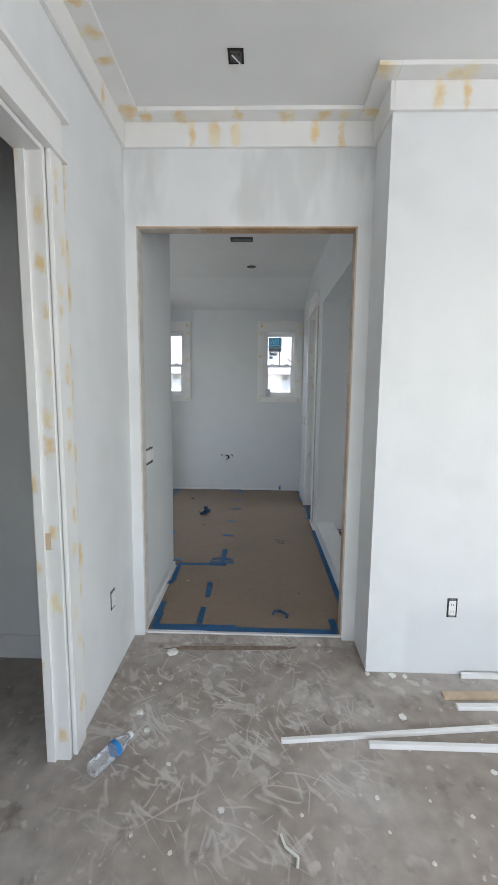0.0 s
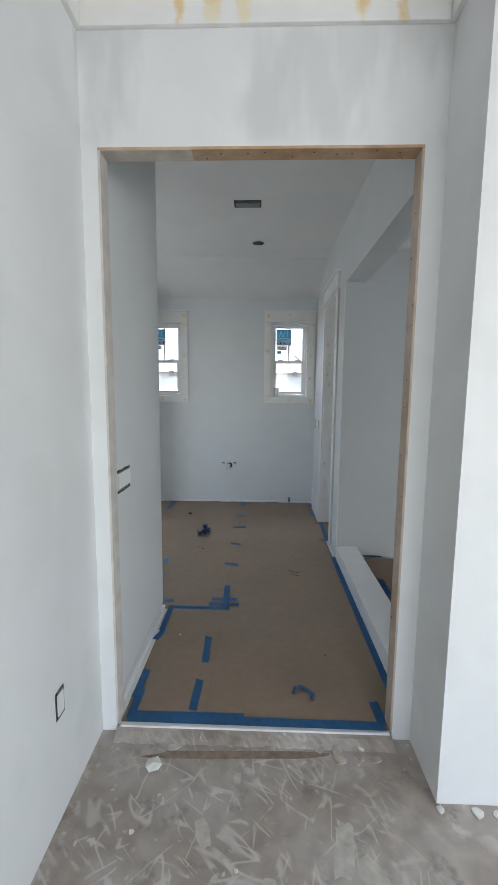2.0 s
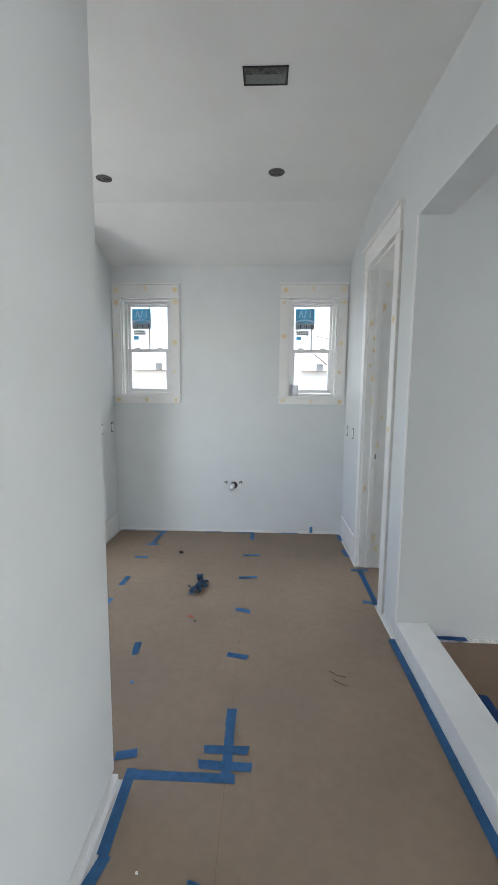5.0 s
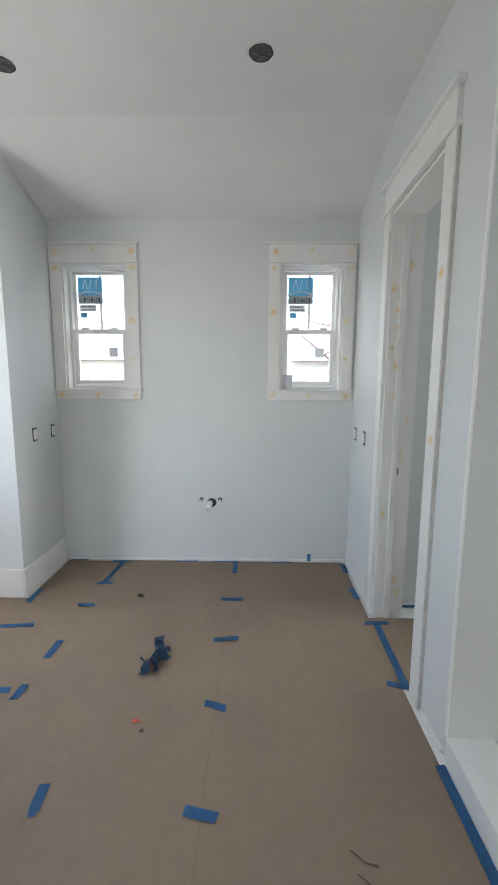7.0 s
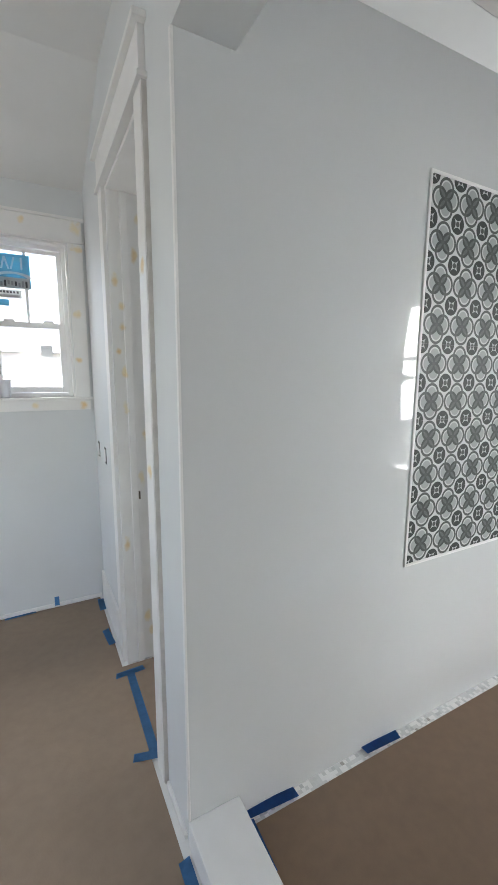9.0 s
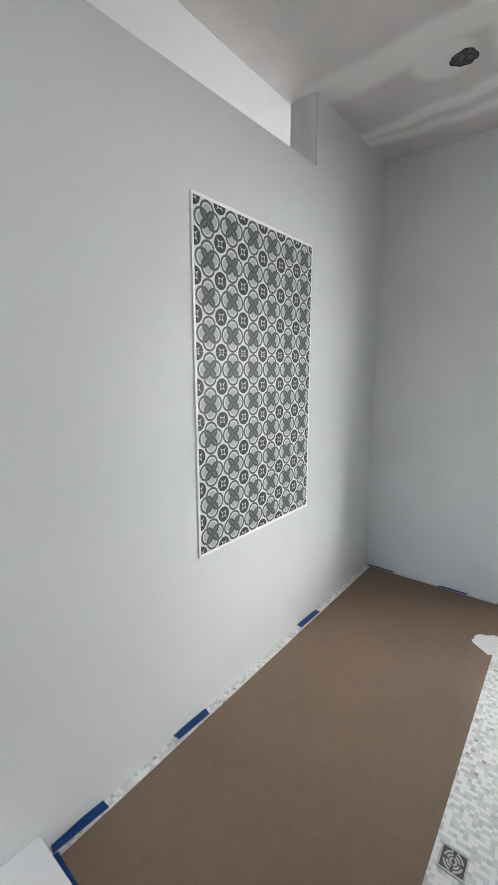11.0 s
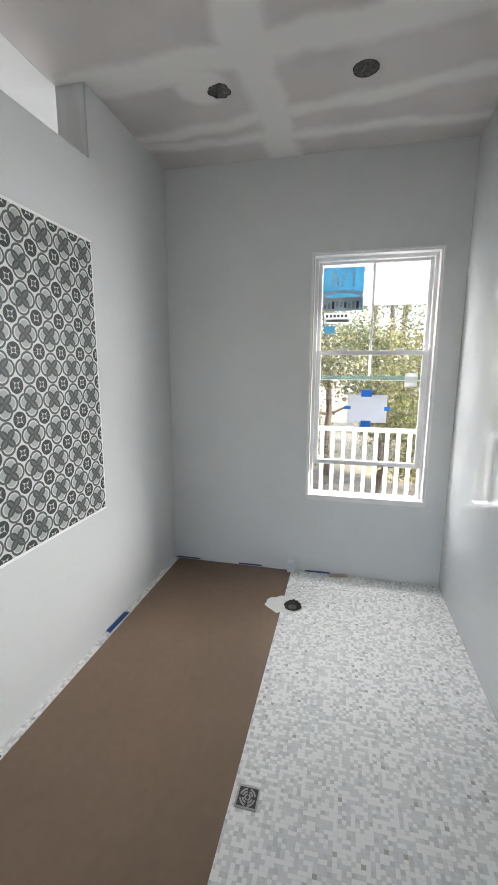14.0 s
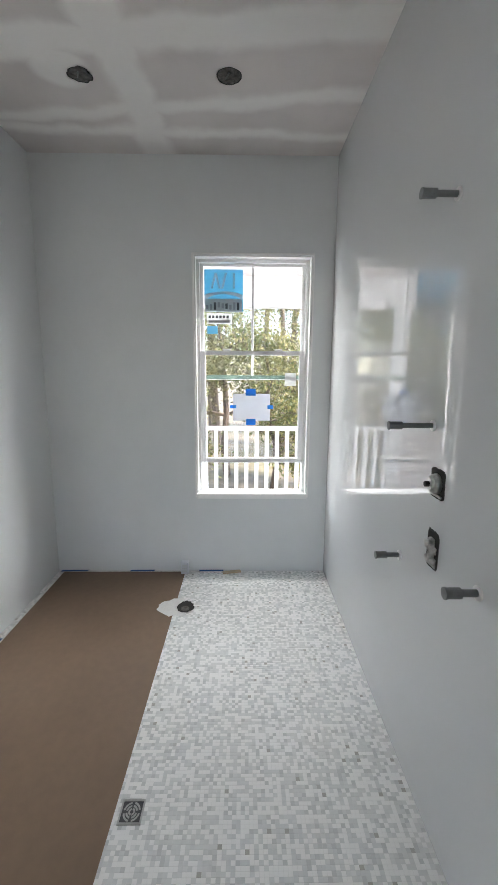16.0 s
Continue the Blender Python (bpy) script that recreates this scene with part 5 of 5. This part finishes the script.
for i, (x, y, s, m3, lab) in enumerate(((-0.715, 5.69, 0.05, DARK, "dark flat chip on the paper"), (-0.435, 4.604, 0.03, RED, "small red plastic scrap on the paper"), (-0.41, 4.60, 0.018, RED, "small red plastic scrap on the paper"), (-0.62, 3.97, 0.025, TAPE, "tiny crumb of blue tape on the paper"), (0.55, 2.97, 0.016, BARK, "dark smudge of grit on the paper"), (-0.33, 3.137, 0.014, CHIP, "white plaster crumb on the paper"), (-0.39, 4.555, 0.025, BARK, "brown grit crumb on the paper"))):
    chip(x, y, s, m3, lab, ZB + 0.001, 40 + i)
for i, (x, y, s) in enumerate(((-0.268, 2.263, 0.07), (0.947, 1.82, 0.045), (0.111, 1.349, 0.03), (-0.13, 1.531, 0.026), (-0.33, 1.80, 0.04), (1.049, 1.36, 0.02), (0.858, 2.125, 0.035), (0.993, 2.119, 0.05), (1.06, 2.114, 0.035), (0.712, 1.42, 0.022), (0.917, 1.645, 0.025), (-0.279, 2.005, 0.022), (1.229, 1.544, 0.03), (-0.268, 1.70, 0.035), (0.914, 1.414, 0.014), (0.413, 1.343, 0.018), (0.721, 1.295, 0.016), (0.62, 2.38, 0.03), (0.1, 1.9, 0.018), (-0.05, 1.2, 0.02), (0.24, 1.05, 0.02), (0.6, 1.1, 0.018), (0.84, 1.2, 0.02), (-0.2, 1.25, 0.016))):
    chip(x, y, s, CHIP, "crumb of white plaster on the concrete", 0.0, 80 + i)
curl("plaster_strand", [(0.33, 1.27), (0.345, 1.23), (0.385, 1.20), (0.38, 1.17)], 0.005, CHIP, "pale twisted strand of plaster", "debris", 0.0)
chip(0.60, 1.79, 0.075, mat("grey_shim", (0.32, 0.28, 0.255), 0.8, var=0.1, scale=20), "grey shim scrap on the concrete", 0.0, 130, "debris", 0.12)


def batten(xa, ya, xb, yb, w, h, material, label, z=0.0):
    """A cut length of board lying on the floor."""
    a, b = Vector((xa, ya, 0)), Vector((xb, yb, 0))
    L = (b - a).length
    ob = solid("wood_batten", boxes((0, -w / 2, 0, L, w / 2, h), bevel=0.002), material)
    ob.matrix_world = pose(xa, ya, z, 0, 0, math.degrees(math.atan2(yb - ya, xb - xa)))
    return tagged(ob, label, "wood strip", "offcuts on the floor")


batten(0.352, 1.66, 1.9, 1.83, 0.018, 0.02, TRIM, "long white primed trim offcut on the concrete")
batten(0.74, 1.652, 2.2, 1.655, 0.02, 0.026, TRIM, "white primed trim offcut on the concrete")
batten(1.24, 1.895, 2.3, 1.93, 0.03, 0.02, TRIM, "white primed trim offcut on the concrete")
batten(1.205, 1.97, 2.3, 2.02, 0.04, 0.018, PINE, "raw brown wood offcut on the concrete")
batten(1.37, 2.125, 2.6, 2.13, 0.02, 0.028, TRIM, "white primed trim offcut against the wall")

# water bottle lying on the concrete
bottle = thing("water_bottle", (-0.37, 1.555, 0.0), "clear plastic water bottle with a blue label, lying down", "bottle")
A, Bv = Vector((-0.43, 1.46, 0.034)), Vector((-0.318, 1.652, 0.034))
axis = (Bv - A).normalized()
turn = axis.to_track_quat("Z", "Y").to_matrix().to_4x4()


def lathe(profile, seg=24):
    bm = bmesh.new()
    rows = [[bm.verts.new((r * math.cos(2 * math.pi * i / seg), r * math.sin(2 * math.pi * i / seg), z)) for i in range(seg)] for r, z in profile]
    for a, b in zip(rows, rows[1:]):
        for i in range(seg):
            bm.faces.new((a[i], a[(i + 1) % seg], b[(i + 1) % seg], b[i]))
    bm.faces.new(rows[0][::-1])
    bm.faces.new(rows[-1])
    bmesh.ops.transform(bm, matrix=Matrix.Translation(A) @ turn, verts=bm.verts[:])
    return bm


part("bottle_body", lathe([(0.024, 0), (0.032, 0.006), (0.033, 0.02), (0.031, 0.028), (0.033, 0.036), (0.031, 0.045), (0.033, 0.055), (0.033, 0.085), (0.0325, 0.125), (0.033, 0.14), (0.030, 0.155), (0.018, 0.185), (0.013, 0.195), (0.013, 0.205)]), PLASTIC, bottle, smooth=True)
part("label", lathe([(0.0333, 0.112), (0.0336, 0.113), (0.0336, 0.133), (0.0333, 0.134)]), LIGHTTAPE, bottle, "blue paper label")
part("cap", lathe([(0.0145, 0.200), (0.0148, 0.202), (0.0148, 0.213), (0.013, 0.216)]), WHITEVINYL, bottle, "white screw cap")

# ---- outside ----
structure("ground", boxes((-400, -400, -1.3, 400, 400, -1.2)), GRASS, "dry leaf-strewn ground", "ground")
structure("foundation", boxes((-3.2, -3.7, -1.2, 5, 6.6, -0.1)), SIDING, "plain house foundation", "foundation")
structure("porch_floor", boxes((5.0, -4, -0.15, 6.0, 9, -0.05)), SIDING, "painted porch deck", "deck")
structure("porch_ceiling", boxes((4.0, -4, 2.80, 6.0, 9, 2.86)), PINKPORCH, "pinkish painted porch ceiling", "ceiling")
structure("porch_roof", boxes((3.99, -4, 3.2, 6.3, 9, 3.3)), SHINGLE, "porch roof", "roof")
# unseen wall added to stop porch lamp light entering the side opening
structure("porch_end_wall", boxes((3.995, -0.7, -0.05, 6.25, -0.6, 2.80)), SIDING, "unseen wall added to block lamp light along the porch", "wall")
structure("porch_beam", boxes((5.72, -4, 2.45, 5.9, 9, 2.80), bevel=0.01), SIDING, "white porch beam", "beam")
structure("porch_half_wall", boxes((5.76, 3.6, -0.05, 5.86, 7.32, 0.94), bevel=0.006), PINKPORCH, "low pale wall under the porch rail", "wall")
for y in (3.52, -0.45, 7.4):
    structure("porch_post", boxes((5.73, y - 0.075, -0.05, 5.88, y + 0.075, 2.45), bevel=0.006), SIDING, "square white porch post", "post")
rail = thing("porch_railing", (5.8, 2.6, -0.05), "white porch railing with square balusters", "railing")
part("top_rail", boxes((5.765, -0.3, 0.95, 5.835, 7.3, 1.0), bevel=0.006), SIDING, rail)
part("bottom_rail", boxes((5.775, -0.3, 0.04, 5.825, 7.3, 0.10), bevel=0.005), SIDING, rail)
bal = mesh_of("baluster", boxes((-0.019, -0.024, 0, 0.019, 0.024, 0.85), bevel=0.002), SIDING)
for i in range(29):
    o = new("baluster", bal)
    o.parent = rail
    o.location = Vector((5.8, -0.23 + i * 0.13, 0.10)) - ORIGIN[rail]


def tree(x, y, height, spread, leaves, seed, label, bare=False):
    """A tapered, slightly bent trunk with limbs, and a crown of many small leaves."""
    r7 = random.Random(seed)
    t = thing("tree", (x, y, -1.2), label, "tree", "trees beyond the porch")
    bms, tips = [], []
    p, r = Vector((x, y, -1.2)), 0.05 + height * 0.011
    for i in range(7):
        q = p + Vector((r7.uniform(-0.12, 0.12), r7.uniform(-0.12, 0.12), height / 7))
        bms.append(rod(p, q, r, r * 0.84, 9))
        if i >= 1:
            for _ in range(3):
                a = r7.uniform(0, 6.3)
                e = q + Vector((math.cos(a), math.sin(a), r7.uniform(0.1, 0.7))) * spread * r7.uniform(0.5, 1.0) * (1.1 - i * 0.09)
                bms.append(rod(q, e, r * 0.4, r * 0.1, 6))
                tips += [q.lerp(e, 0.55), e]
                e2 = q.lerp(e, 0.6) + Vector((r7.uniform(-1, 1), r7.uniform(-1, 1), r7.uniform(-0.2, 0.8))) * spread * 0.4
                bms.append(rod(q.lerp(e, 0.6), e2, r * 0.2, r * 0.06, 5))
                tips.append(e2)
        p, r = q, r * 0.84
    part("trunk", joined(*bms), BARK, t)
    if not bare:
        verts, faces = [], []
        for k in range(leaves):
            c = r7.choice(tips) + Vector((r7.gauss(0, 0.30), r7.gauss(0, 0.30), r7.gauss(0, 0.26))) * spread * 0.5
            s = r7.uniform(0.022, 0.06)
            u = Vector((r7.uniform(-1, 1), r7.uniform(-1, 1), r7.uniform(-1, 1))).normalized()
            w = u.cross(Vector((r7.uniform(-1, 1), r7.uniform(-1, 1), r7.uniform(-1, 1)))).normalized()
            n0 = len(verts)
            verts += [c - u * s, c + w * s * 0.5, c + u * s, c - w * s * 0.5]
            faces.append((n0, n0 + 1, n0 + 2, n0 + 3))
        me = bpy.data.meshes.new("crown")
        me.from_pydata([tuple(v - ORIGIN[t]) for v in verts], [], faces)
        me.materials.append(LEAF)
        o = new("crown", me)
        o.parent = t
    return t


for i, (x, y, h, s, n) in enumerate(((9.0, 4.6, 4.2, 1.5, 3000), (9.6, 2.3, 3.2, 1.4, 2800), (10.5, 0.6, 4.6, 1.6, 3000), (12.0, 3.4, 6.0, 1.9, 3000), (13.5, 6.0, 8.0, 2.2, 3000), (14.0, 1.6, 8.5, 2.2, 3000), (15.5, -0.8, 9.0, 2.4, 3000), (11.5, 6.6, 5.0, 1.8, 3000), (17.0, 4.0, 11.0, 2.6, 3000), (18.0, 8.5, 10.0, 2.6, 3000), (13.0, -2.6, 6.0, 2.0, 3000), (10.0, 9.2, 4.8, 1.7, 3000))):
    tree(x, y, h, s, n * 4, 200 + i, "leafy tree with yellowing green foliage" if i % 2 else "broad green tree with thin foliage")
for i, (x, y) in enumerate(((20, 2), (21, 4.5), (22, 6.5), (19.5, 0.5), (23, 9), (21, -2))):
    tree(x, y, 13, 1.6, 7000, 300 + i, "tall slim pine among the trees")
tree(1.9, 11.0, 6.5, 1.6, 0, 400, "bare tree near the neighbouring house", True)

house = thing("neighbour_house", (0, 17, -1.2), "pale neighbouring house with a grey gabled roof", "house")
part("wall", boxes((-9, 15, -1.2, 8, 22, 2.2)), SIDING, house)
bm = bmesh.new()
for x in (-9.4, 8.4):
    for y, z in ((14.6, 2.2), (18.5, 4.6), (22.4, 2.2)):
        bm.verts.new((x, y, z))
bm.verts.ensure_lookup_table()
for f in ((0, 1, 2), (3, 5, 4), (0, 3, 4, 1), (1, 4, 5, 2), (0, 2, 5, 3)):
    bm.faces.new([bm.verts[k] for k in f])
part("roof", bm, SHINGLE, house)
for x in (-6.5, -3.2, 0.2, 3.4, 6.2):
    hw = part("window", boxes((x - 0.55, 14.94, 0.2, x + 0.55, 15.0, 1.6), bevel=0.01), WHITEVINYL, house)
    part("pane", boxes((x - 0.45, 14.92, 0.3, x + 0.45, 14.94, 0.86)), LABEL, hw)
    part("pane", boxes((x - 0.45, 14.92, 0.92, x + 0.45, 14.94, 1.5)), LABEL, hw)

# ---- mosaic of the shower floor, last ----
T = 0.0160
tv = [(sx * r, sy * r, z) for r, z in ((0.00785, 0), (0.0076, 0.0006)) for sx, sy in ((-1, -1), (1, -1), (1, 1), (-1, 1))]
tf = [(4, 5, 6, 7), (0, 1, 5, 4), (1, 2, 6, 5), (2, 3, 7, 6), (3, 0, 4, 7)]
single = bpy.data.meshes.new("mosaic_tile")
single.from_pydata(tv, [], tf)
single.materials.append(MOSAIC)
mosaic = thing("mosaic_floor", (2.4, 3.0, ZB - 0.004), "pale grey marble mosaic of small square tiles", "mosaic floor")
mosaic["kind"] = "structure"
part("grout_bed", boxes((1.071, YS + 0.001, ZB - 0.004, XF - 0.001, YT - 0.001, ZB)), GROUT, mosaic)
verts, faces, made = [], [], 0
nx, ny = int((XF - 1.075) / T), int((YT - YS - 0.004) / T)
rnd = random.Random(77)
for i in range(nx):
    for j in range(ny):
        x, y = 1.075 + (i + 0.5) * T, YS + 0.003 + (j + 0.5) * T
        if 3.46 < y < 4.37 and 1.13 < x < 3.75:
            continue
        dz = rnd.uniform(-0.0005, 0.0005)
        if 1.70 < x < 2.02 and 2.95 < y < 3.36 and made < 300 and not (1.88 < x < 1.99 and y > 3.28):
            o = new("mosaic_tile", single)
            o.parent = mosaic
            o.location = Vector((x, y, ZB + dz)) - ORIGIN[mosaic]
            made += 1
            continue
        n0 = len(verts)
        verts += [(x + a, y + b, ZB + c + dz) for a, b, c in tv]
        faces += [tuple(n0 + k for k in f) for f in tf]
me = bpy.data.meshes.new("mosaic_field")
me.from_pydata([tuple(Vector(v) - ORIGIN[mosaic]) for v in verts], [], faces)
me.materials.append(MOSAIC)
field = new("mosaic_field", me)
field.parent = mosaic
field["kind"] = "stuff"

lay_smears()
